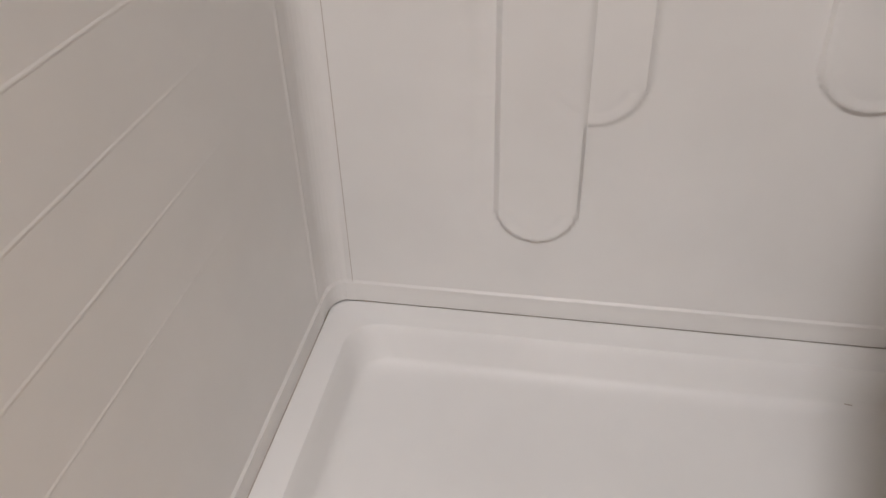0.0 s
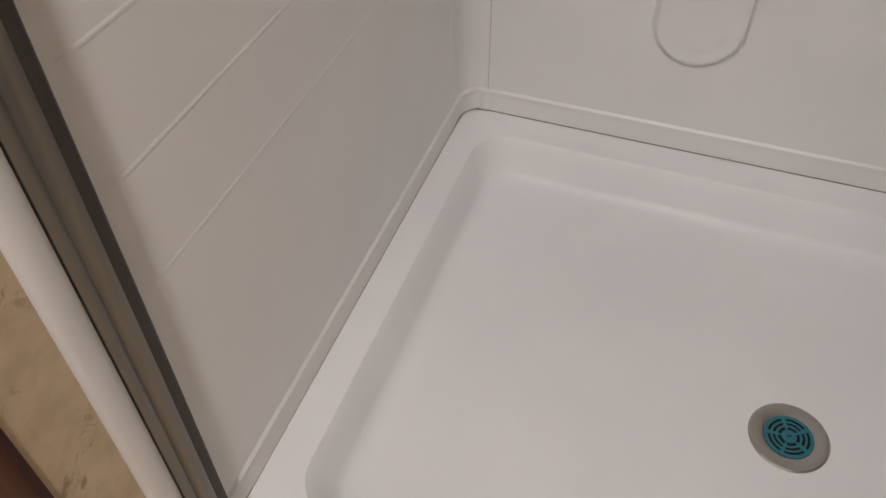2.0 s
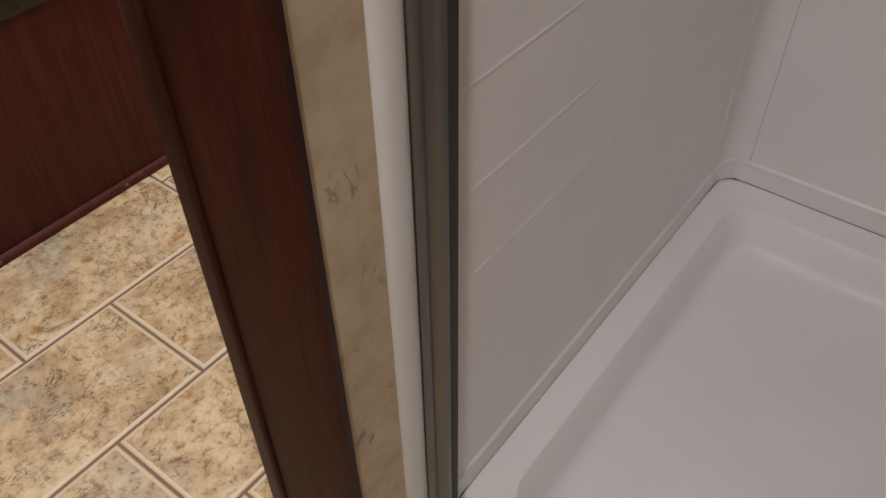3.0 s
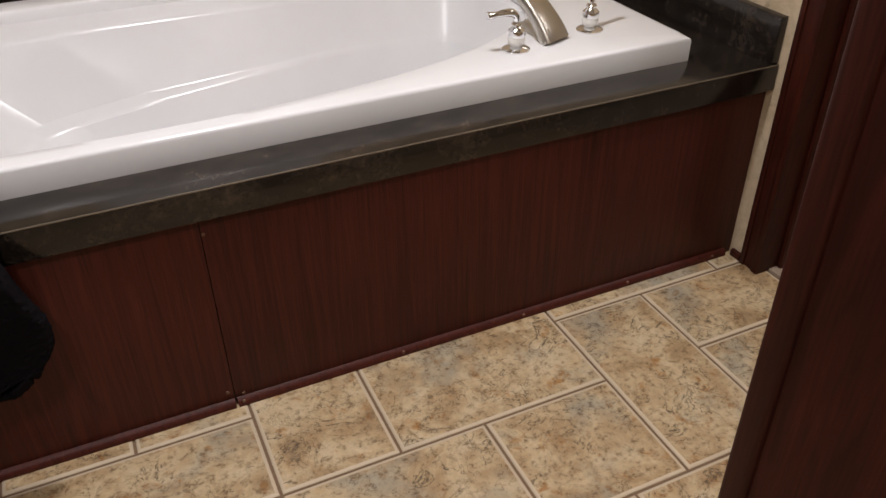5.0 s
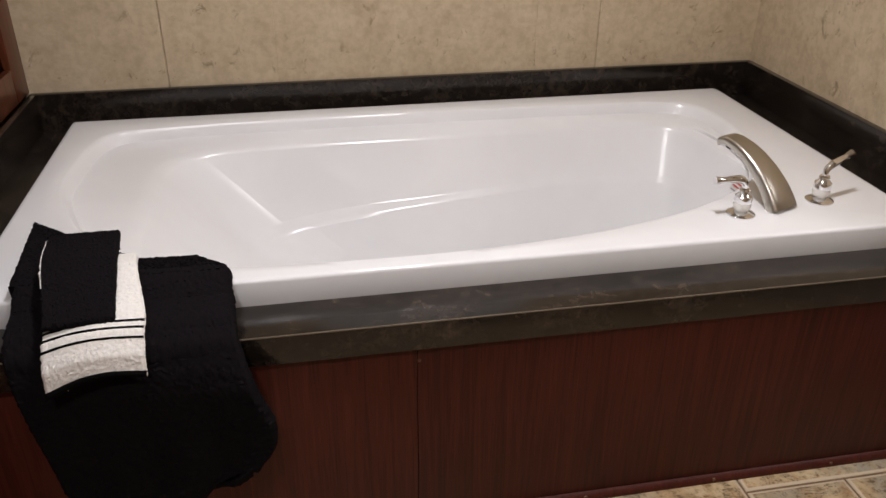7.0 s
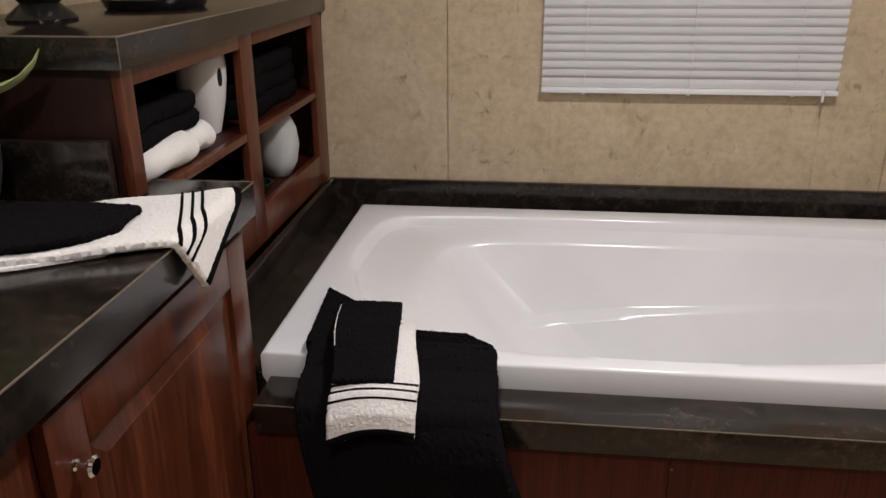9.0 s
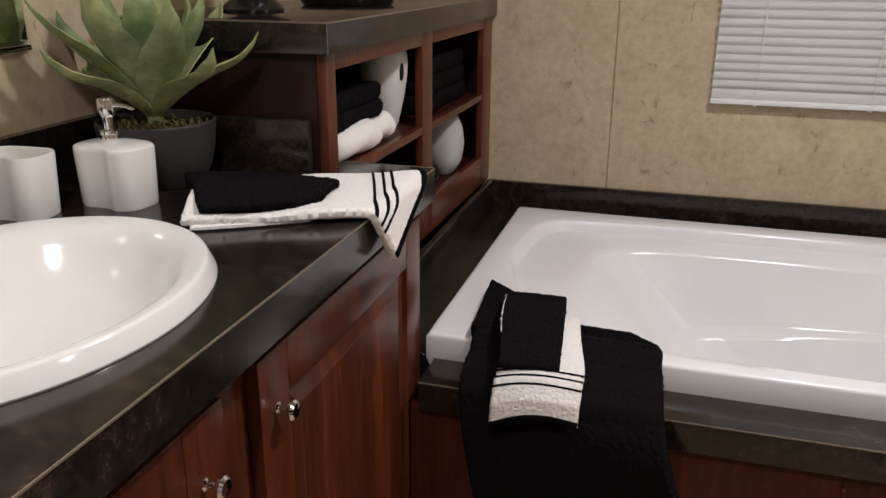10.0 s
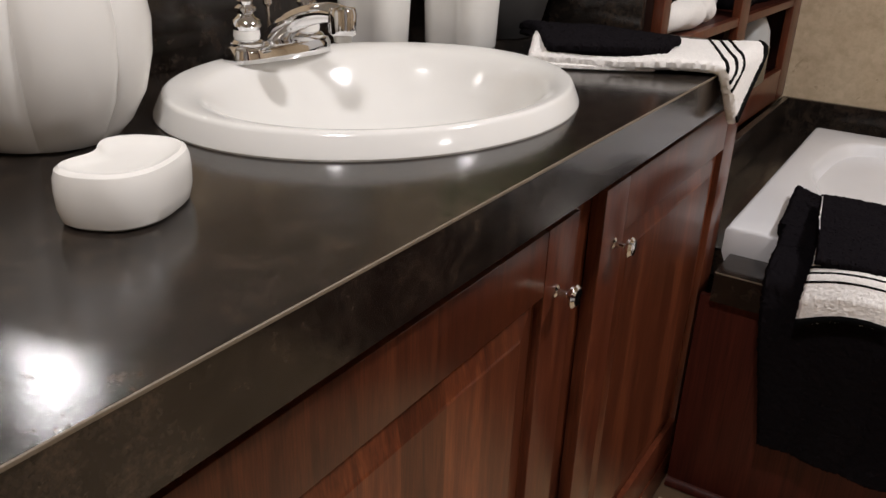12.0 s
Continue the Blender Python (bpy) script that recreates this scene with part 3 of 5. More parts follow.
def shower_jamb():
    j = thing("shower_door_frame", "white and grey aluminium shower door jamb screwed to the wall", "door frame")
    bm = bmesh.new()
    prof = [(1.662, SY + 0.0018), (1.662, SY + 0.0005), (1.664, SY - 0.003), (1.669, SY - 0.0062), (1.682, SY - 0.0075), (1.688, SY - 0.005), (1.6895, SY + 0.0018)]
    add_loops(bm, [[(x, y, z) for x, y in prof] for z in (ZL + 0.001, 1.95)])
    part("outer_profile", bm, WHITE_FRAME, j)
    bm = bmesh.new()
    prof = [(1.690, SY - 0.0005), (1.690, SY - 0.0055), (1.694, SY - 0.009), (1.699, SY - 0.0095), (1.7005, SY - 0.016), (1.704, SY - 0.0195), (1.710, SY - 0.0205), (1.710, SY - 0.002)]
    add_loops(bm, [[(x, y, z) for x, y in prof] for z in (ZL + 0.001, 1.95)])
    part("inner_channel", bm, ALU, j, "grey aluminium inner channel")
    # dark strip that puts the channel's shaded side into colour
    bm = bmesh.new()
    prof = [(1.7102, SY - 0.002), (1.7102, SY - 0.0195), (1.713, SY - 0.0215), (1.719, SY - 0.0222), (1.7215, SY - 0.0205), (1.722, SY - 0.002)]
    add_loops(bm, [[(x, y, z) for x, y in prof] for z in (ZL + 0.001, 1.95)])
    part("shade_strip", bm, CHANNEL_SHADE, j, "dark strip standing for the shaded edge of the channel")
    part("screw", tube([(1.7055, SY - 0.0185, ZL + 0.055), (1.7055, SY - 0.0215, ZL + 0.055)], [0.003, 0.0025], 10), CAULK, j)
    part("head_profile", boxm(1.661, 1.725, -2.839, SY - 0.021, 1.91, 1.95, 0.003), WHITE_FRAME, j)
    part("sill_track", boxm(1.672, 1.699, -2.839, SY - 0.021, 0.0, ZL + 0.006, 0.003), WHITE_FRAME, j)


shower_jamb()

# ---- ceiling lamps, fixtures added out of view ----
def ceiling_lamp(x, y):
    c = thing("ceiling_lamp", "round white glass ceiling lamp, switched on, added out of view", "ceiling lamp", "ceiling lamps", loc=(x, y, CEIL))
    part("base", lathe([(0.125, 0.0), (0.127, -0.01), (0.122, -0.025), (0.0001, -0.025)], 40, cap1=False), WHITE_FRAME, c)
    part("glass_shade", lathe([(0.100, -0.026), (0.099, -0.04), (0.086, -0.062), (0.058, -0.078), (0.022, -0.085), (0.0001, -0.086)], 40, cap0=False, cap1=False), GLOW, c)
    return c


for lname, lx, ly, watts in LAMPS:
    ceiling_lamp(lx, ly)

# ---- tub deck ----
TX0, TX1, TY0, TY1 = 0.586, 2.423, -1.032, -0.107
ZT, ZD = 0.548, 0.495
YD, YP = -1.135, -1.116
TFX = 0.466                      # east face of the shelf tower
CX, CY = 0.600, -1.022           # counter's front edge and east end


def slab_with_seam(owner, name, x0, x1, y0, y1, z0, z1, seam):
    """A laminate slab with a thin tan seam line along one top edge."""
    part(name, boxm(x0, x1, y0, y1, z0, z1, 0.0018, 2), LAMINATE, owner)
    if seam == "y0":
        part("edge_seam", boxm(x0 + 0.001, x1 - 0.001, y0 - 0.0006, y0 + 0.0012, z1 - 0.0022, z1 + 0.0005, 0.0004, 1), EDGE_LINE, owner)
    if seam == "x1":
        part("edge_seam", boxm(x1 - 0.0012, x1 + 0.0006, y0 + 0.001, y1 - 0.001, z1 - 0.0022, z1 + 0.0005, 0.0004, 1), EDGE_LINE, owner)


deck = thing("tub_deck", "dark stone-look laminate deck round the bathtub", "tub deck")
slab_with_seam(deck, "front_ledge", CX + 0.002, XE - 0.002, YD, TY0 + 0.030, ZD - 0.058, ZD, "y0")
part("side_ledge", boxm(TFX + 0.002, TX0 + 0.04, CY + 0.004, TY1 + 0.02, ZD - 0.058, ZD - 0.0005, 0.001, 1), LAMINATE, deck)
part("side_ledge", boxm(TX1 - 0.04, XE - 0.002, TY0 + 0.031, TY1 + 0.02, ZD - 0.058, ZD - 0.0005, 0.001, 1), LAMINATE, deck)
part("back_ledge", boxm(TFX + 0.002, XE - 0.002, TY1 + 0.021, -0.022, ZD - 0.058, ZD - 0.0005, 0.001, 1), LAMINATE, deck)
ZB = 0.598
part("backsplash", boxm(TFX + 0.002, XE - 0.002, -0.021, -0.0015, ZD - 0.02, ZB, 0.002), LAMINATE, deck)
part("backsplash", boxm(XE - 0.021, XE - 0.0015, -1.130, -0.022, ZD, ZB, 0.002), LAMINATE, deck)
part("backsplash", boxm(TFX + 0.002, TFX + 0.019, CY + 0.01, -0.022, ZD, ZB, 0.002), LAMINATE, deck)

skirt = thing("tub_skirt", "dark red wood-grain panels along the front of the tub", "tub panel")
part("skirt_panel", boxm(1.3485, XE - 0.001, YP, YP + 0.016, 0.0, ZD - 0.0585, 0.0015), MAHOGANY, skirt)
part("skirt_panel", boxm(CX - 0.02, 1.3475, YP + 0.0004, YP + 0.0164, 0.0, ZD - 0.0585, 0.0015), MAHOGANY, skirt)
for x0, x1 in ((CX - 0.02, 1.346), (1.351, XE - 0.024)):
    bm = bmesh.new()
    prof = [(YP - 0.0005, 0.0), (YP - 0.011, 0.0), (YP - 0.0115, 0.006), (YP - 0.009, 0.012), (YP - 0.004, 0.0165), (YP - 0.0005, 0.018)]
    add_loops(bm, [[(x, y, z) for y, z in prof] for x in (x0, x1)])
    part("shoe_moulding", bm, MAHOGANY, skirt)
for x, z in ((1.335, 0.036), (1.365, 0.024), (1.352, 0.40), (1.70, 0.010), (1.99, 0.010), (2.27, 0.010), (2.52, 0.010), (1.362, 0.012)):
    y = YP - (0.0105 if z < 0.02 else 0.0)
    part("screw_head", tube([(x, y + 0.001, z), (x, y - 0.0015, z)], [0.0042, 0.003], 10), SCREW, skirt)
base = structure(new("baseboard"), "dark wood baseboard on the tan wall", "baseboard")
part("board", boxm(XE - 0.012, XE - 0.0005, -1.161, YP - 0.012, 0, 0.018, 0.003), CASING, base)


def bathtub():
    t = thing("bathtub", "white acrylic drop-in bathtub with a wide sloping rim", "bathtub")
    n = 112
    ctrl = [(0.668, -0.62), (0.652, -0.44), (0.692, -0.235), (0.85, -0.192), (1.20, -0.182), (1.60, -0.185), (1.97, -0.195), (2.22, -0.215), (2.300, -0.31),
            (2.285, -0.54), (2.200, -0.735), (2.02, -0.868), (1.79, -0.945), (1.50, -0.985), (1.22, -0.988), (0.99, -0.965), (0.79, -0.872)]
    edge = spline(ctrl, n)
    cx, cy = 1.45, -0.57
    # outer ring that follows the rectangle, one point for each basin point

    def cast(ang, ins):
        c, s = math.cos(ang), math.sin(ang)
        hx, hy = (TX1 - TX0) / 2 - ins, (TY1 - TY0) / 2 - ins
        mx, my = (TX0 + TX1) / 2, (TY0 + TY1) / 2
        # ray from the middle of the basin to the rounded rectangle
        ts = []
        if abs(c) > 1e-9:
            ts.append(((mx + math.copysign(hx, c)) - cx) / c)
        if abs(s) > 1e-9:
            ts.append(((my + math.copysign(hy, s)) - cy) / s)
        d = min(q for q in ts if q > 0)
        return cx + c * d, cy + s * d

    angs = [math.atan2(y - cy, x - cx) for x, y in edge]
    # put a point on each corner of the rectangle
    for kx in (TX0, TX1):
        for ky in (TY0, TY1):
            a = math.atan2(ky - cy, kx - cx)
            i = min(range(n), key=lambda q: abs(math.remainder(angs[q] - a, 2 * math.pi)))
            angs[i] = a

    def outer(ins, z):
        return [(*cast(a, ins), z) for a in angs]

    def inner(f, z):
        return [(1.50 + (x - 1.50) * f, cy + (y - cy) * f, z) for x, y in edge]

    def facet(x0, x1, y0, y1, z, n=6.5, rest=0.0):
        """A ring of the basin with square corners; rest pulls the long sides in below the sloping arm rests."""
        out = []
        for x, y in edge:
            a = math.atan2((y - cy) / 0.40, (x - 1.46) / 0.80)
            c, s = math.cos(a), math.sin(a)
            px = (x0 + x1) / 2 + (x1 - x0) / 2 * math.copysign(abs(c) ** (2 / n), c)
            py = (y0 + y1) / 2 + (y1 - y0) / 2 * math.copysign(abs(s) ** (2 / n), s)
            fade = max(0.0, min(1.0, (1.80 - px) / 0.45))
            if rest:
                py += math.copysign(rest * fade * min(1.0, abs(py - (y0 + y1) / 2) / 0.2), (y0 + y1) / 2 - py)
            out.append((px, py, z + (0.07 * min(1.0, max(0.0, px - 1.04) / 0.64) if 0.25 < z < 0.34 else 0.0)))
        return out

    loops = [outer(0.006, ZD - 0.03), outer(0.0, ZD + 0.001), outer(0.0, ZT - 0.008), outer(0.0012, ZT - 0.0035), outer(0.004, ZT - 0.001), outer(0.010, ZT)]
    o16 = loops[-1]
    e0 = [(x, y, ZT) for x, y in edge]
    loops.append([tuple(a + (b - a) * 0.5 for a, b in zip(p, q)) for p, q in zip(o16, e0)])
    loops.append([tuple(a + (b - a) * 0.93 for a, b in zip(p, q)) for p, q in zip(o16, e0)])
    loops += [inner(1.0, ZT - 0.002), inner(0.993, ZT - 0.007), inner(0.978, ZT - 0.030), [tuple((p + q) / 2 for p, q in zip(a, b)) for a, b in zip(inner(0.972, ZT - 0.032), facet(0.800, 2.272, -0.938, -0.236, ZT - 0.042, 5))], facet(0.800, 2.272, -0.938, -0.236, ZT - 0.046, 6), facet(0.832, 2.258, -0.926, -0.248, ZT - 0.052),
              facet(0.842, 2.254, -0.921, -0.252, ZT - 0.060), facet(1.030, 2.226, -0.868, -0.298, 0.302), facet(1.040, 2.223, -0.864, -0.302, 0.296, 6.5, 0.006), facet(1.050, 2.220, -0.860, -0.306, 0.289, 6.5, 0.022), facet(1.060, 2.216, -0.855, -0.310, 0.281, 6.5, 0.027),
              facet(1.165, 2.190, -0.820, -0.350, 0.205), facet(1.195, 2.172, -0.803, -0.367, 0.178), facet(1.235, 2.145, -0.78, -0.39, 0.166)]
    low = loops[-1]
    loops.append([(1.69 + (x - 1.69) * 0.6, cy + (y - cy) * 0.6, 0.163) for x, y, z in low])
    loops.append([(1.69 + (x - 1.69) * 0.2, cy + (y - cy) * 0.2, 0.161) for x, y, z in low])
    part("shell", add_loops(bmesh.new(), loops, False, True), ACRYLIC, t)
    lb = part("warning_label", boxm(-0.026, 0.026, -0.0006, 0.0006, -0.045, 0.045, 0.0002, 1), PAPER, t, "small white printed label inside the tub", loc=(2.240, -0.60, 0.425))
    lb.rotation_euler = (radians(8.5), 0, radians(90))
    for dz, wd in ((0.034, 0.020), (0.024, 0.018), (0.012, 0.021), (0.0, 0.016), (-0.012, 0.019), (-0.024, 0.014)):
        ln = part("print_line", boxm(-wd, wd, -0.0004, 0.0004, dz - 0.002, dz + 0.002), RED if dz > 0.02 else GREYINK, lb, loc=(0, 0.0009, 0))
        ln2 = part("print_line", boxm(-wd, wd, -0.0004, 0.0004, dz - 0.002, dz + 0.002), RED if dz > 0.02 else GREYINK, lb, loc=(0, -0.0009, 0))


RED = mat("red_print", (0.55, 0.06, 0.05), 0.6)
GREYINK = mat("grey_print", (0.35, 0.35, 0.35), 0.6)
bathtub()


def lever_handle(name, label, loc, rz, rise):
    h = thing(name, label, "tap handle", "tub tap handles", loc=loc, rz=rz)
    part("escutcheon", lathe([(0.029, 0.0), (0.029, 0.003), (0.025, 0.006), (0.014, 0.009), (0.012, 0.010)], 32), CHROME, h)
    part("porcelain_band", lathe([(0.012, 0.0102), (0.0165, 0.015), (0.018, 0.022), (0.0165, 0.029)], 28), PORCELAIN, h, "white porcelain band")
    part("bonnet", lathe([(0.0172, 0.0292), (0.0185, 0.034), (0.0175, 0.042), (0.012, 0.047), (0.0095, 0.050), (0.0115, 0.054), (0.0095, 0.058)], 28), CHROME, h)
    path = spline([(0, 0, 0.056), (0.002, 0, 0.068), (0.012, 0, 0.078), (0.03, 0, 0.080 + rise * 0.3), (0.052, 0, 0.079 + rise * 0.7), (0.068, 0, 0.079 + rise)], 20, False)
    rad = [0.0088 - 0.003 * min(1, abs(k - 8) / 8) if k < 14 else 0.0058 + 0.0028 * (k - 14) / 5 for k in range(20)]
    part("lever", tube(path, rad, 14), CHROME, h)
    return h


lever_handle("tub_tap_handle", "chrome lever tap handle on the tub rim", (2.051, -0.934, ZT), 178, 0.0)
lever_handle("tub_tap_handle", "chrome lever tap handle on the tub rim, turned outward", (2.251, -0.901, ZT), 15, 0.018)


def tub_spout():
    s = thing("tub_spout", "broad arched brushed chrome tub spout", "tub spout", loc=(2.140, -0.903, ZT), rz=112)
    bm = bmesh.new()
    n = 26
    loops = []
    for k in range(n):
        u = k / (n - 1)
        # rises from the rim and bows forward over the basin
        x = -0.024 + 0.172 * u ** 1.15
        z = 0.108 * (1 - (1 - u) ** 1.9) - 0.010 * max(0, u - 0.85) ** 2 / 0.0225
        w = 0.038 - 0.017 * u
        tk = 0.017 - 0.007 * u
        dx = 0.172 * 1.15 * max(u, 0.02) ** 0.15
        dz = 0.108 * 1.9 * (1 - u) ** 0.9 - 0.008
        L = math.hypot(dx, dz)
        nx, nz = -dz / L, dx / L
        loop = []
        for q in range(20):
            a = 2 * math.pi * q / 20
            cy_ = math.copysign(abs(math.cos(a)) ** 0.30, math.cos(a)) * w
            ct = math.copysign(abs(math.sin(a)) ** 0.8, math.sin(a)) * tk
            loop.append((x + nx * ct, cy_, max(0.0, z + nz * ct) if u < 0.12 else z + nz * ct))
        loops.append(loop)
    add_loops(bm, loops)
    part("spout_body", bm, NICKEL, s)
    part("outlet", tube([(0.128, 0, 0.094), (0.131, 0, 0.0875)], [0.0085, 0.0085], 14), BLACK, s, "dark outlet opening")


tub_spout()

# ---- vanity ----
ZC = 0.880
VY0 = -3.35
van = thing("vanity_counter", "dark stone-look laminate vanity counter with a backsplash", "counter")


def counter_with_hole(cx, cy, ax, ay):
    bm = bmesh.new()
    n = 64
    x0, x1, y0, y1 = XW + 0.001, CX, VY0, CY

    def rect_pt(a):
        c, s = math.cos(a), math.sin(a)
        d = min(((x1 if c > 0 else x0) - cx) / c if abs(c) > 1e-9 else 9, ((y1 if s > 0 else y0) - cy) / s if abs(s) > 1e-9 else 9)
        return cx + c * d, cy + s * d
    angs = [2 * math.pi * k / n for k in range(n)]
    for kx in (x0, x1):
        for ky in (y0, y1):
            a = math.atan2(ky - cy, kx - cx) % (2 * math.pi)
            i = min(range(n), key=lambda q: abs(math.remainder(angs[q] - a, 2 * math.pi)))
            angs[i] = a
    hole = lambda z: [(cx + ax * math.cos(a), cy + ay * math.sin(a), z) for a in angs]
    out = lambda z: [(*rect_pt(a), z) for a in angs]
    add_loops(bm, [hole(ZC - 0.06), hole(ZC), out(ZC), out(ZC - 0.06), hole(ZC - 0.06)], False, False)
    bmesh.ops.remove_doubles(bm, verts=bm.verts, dist=1e-6)
    return bm


SKX, SKY, SAX, SAY = 0.325, -1.766, 0.221, 0.268
part("top", counter_with_hole(SKX, SKY, SAX - 0.03, SAY - 0.03), LAMINATE, van, smooth=False)
part("edge_seam", boxm(CX - 0.0012, CX + 0.0006, VY0, CY - 0.001, ZC - 0.0022, ZC + 0.0006, 0.0004, 1), EDGE_LINE, van)
part("edge_seam", boxm(XW + 0.30, CX - 0.002, CY - 0.0012, CY + 0.0006, ZC - 0.0022, ZC + 0.0006, 0.0004, 1), EDGE_LINE, van)
part("backsplash", boxm(XW + 0.001, XW + 0.020, VY0, -1.148, ZC + 0.0005, ZC + 0.10, 0.0015), LAMINATE, van)
part("side_splash", boxm(XW + 0.021, TFX - 0.05, -1.164, -1.1465, ZC + 0.0005, ZC + 0.10, 0.0015), LAMINATE, van)


def raised_door(y0, y1, z0, z1, knob_y, label):
    d = thing("cabinet_door", label, "cabinet door", "vanity doors")
    x = 0.5545
    w = 0.076

    def ring(name, bx):
        part(name, boxm(*bx, 0.0016, 2), CHERRY, d)
    ring("stile", (x, x + 0.019, y0, y0 + w, z0, z1))
    ring("stile", (x, x + 0.019, y1 - w, y1, z0, z1))
    ring("rail", (x, x + 0.0188, y0 + w + 0.0003, y1 - w - 0.0003, z1 - w, z1))
    ring("rail", (x, x + 0.0188, y0 + w + 0.0003, y1 - w - 0.0003, z0, z0 + w))
    a0, a1, b0, b1 = y0 + w - 0.004, y1 - w + 0.004, z0 + w - 0.004, z1 - w + 0.004
    lp = lambda i, xx: [(xx, a0 + i, b0 + i), (xx, a1 - i, b0 + i), (xx, a1 - i, b1 - i), (xx, a0 + i, b1 - i)]
    part("raised_panel", add_loops(bmesh.new(), [lp(0, x + 0.001), lp(0, x + 0.009), lp(0.008, x + 0.008), lp(0.040, x + 0.0135), lp(0.043, x + 0.0145)]), CHERRY_PANEL, d, smooth=False)
    kb = part("knob", lathe([(0.0001, 0.0), (0.0075, 0.0), (0.0075, 0.002), (0.004, 0.004), (0.0036, 0.014), (0.006, 0.017), (0.0125, 0.020), (0.0135, 0.0235), (0.010, 0.027), (0.0001, 0.028)], 24, cap0=False, cap1=False), CHROME, d, "round chrome knob", loc=(x + 0.0191, knob_y, z1 - 0.080))
    kb.rotation_euler = (0, radians(90), 0)
    return d


cab = thing("vanity_cabinet", "cherry wood vanity cabinet under the dark counter", "cabinet")
part("face_frame", boxm(0.535, 0.554, VY0, CY - 0.022, 0.795, ZC - 0.0605, 0.001), CHERRY, cab)
part("end_panel", boxm(XW + 0.03, 0.554, CY - 0.0215, CY - 0.006, 0.0, ZC - 0.0605, 0.002), CHERRY, cab)
part("face_frame", boxm(0.535, 0.554, VY0, CY - 0.022, 0.0, 0.075, 0.001), CHERRY, cab)
part("bottom_rail", boxm(0.5545, 0.574, VY0, CY - 0.008, 0.0, 0.068, 0.002), CHERRY, cab)
for y in (-1.692, -2.54):
    part("face_frame", boxm(0.535, 0.5535, y - 0.04, y + 0.04, 0.0755, 0.7945, 0.001), CHERRY, cab)
part("inner_back", boxm(0.50, 0.5345, VY0, CY - 0.022, 0.0, ZC - 0.0605), CHERRY, cab)
raised_door(-1.653, -1.032, 0.072, 0.788, -1.613, "closed cherry wood vanity door with a raised panel beside the tub")
raised_door(-2.520, -1.732, 0.072, 0.788, -1.779, "closed cherry wood vanity door with a raised panel under the sink")
raised_door(-3.320, -2.562, 0.072, 0.788, -3.26, "closed cherry wood vanity door with a raised panel")


def ellipse(cx, cy, ax, ay, z, n=72):
    return [(cx + ax * math.cos(2 * math.pi * k / n), cy + ay * math.sin(2 * math.pi * k / n), z) for k in range(n)]


def sink():
    s = thing("bathroom_sink", "oval cream porcelain drop-in sink in the counter", "sink")
    L = []
    for f, dz in ((0.975, -0.02), (0.997, 0.0005), (1.0, 0.002), (0.997, 0.0045), (0.966, 0.0205), (0.960, 0.0228), (0.951, 0.0242), (0.940, 0.0246)):
        L.append(ellipse(SKX, SKY, SAX * f, SAY * f, ZC + dz))
    # the bowl sits forward, leaving a ledge for the tap
    bx = SKX + 0.008
    for ax, ay, dz in ((0.190, 0.234, 0.0225), (0.180, 0.224, 0.0185), (0.172, 0.215, 0.010), (0.163, 0.206, -0.004), (0.147, 0.191, -0.030), (0.120, 0.163, -0.058), (0.085, 0.115, -0.078), (0.04, 0.05, -0.088), (0.02, 0.02, -0.090)):
        L.append(ellipse(bx, SKY, ax, ay, ZC + dz))
    part("bowl", add_loops(bmesh.new(), L, False, True), PORCELAIN, s)
    part("sink_drain", lathe([(0.021, ZC - 0.0895), (0.022, ZC - 0.086), (0.014, ZC - 0.0875), (0.0001, ZC - 0.087)], 24, bx, SKY, cap1=False), CHROME, s)


sink()


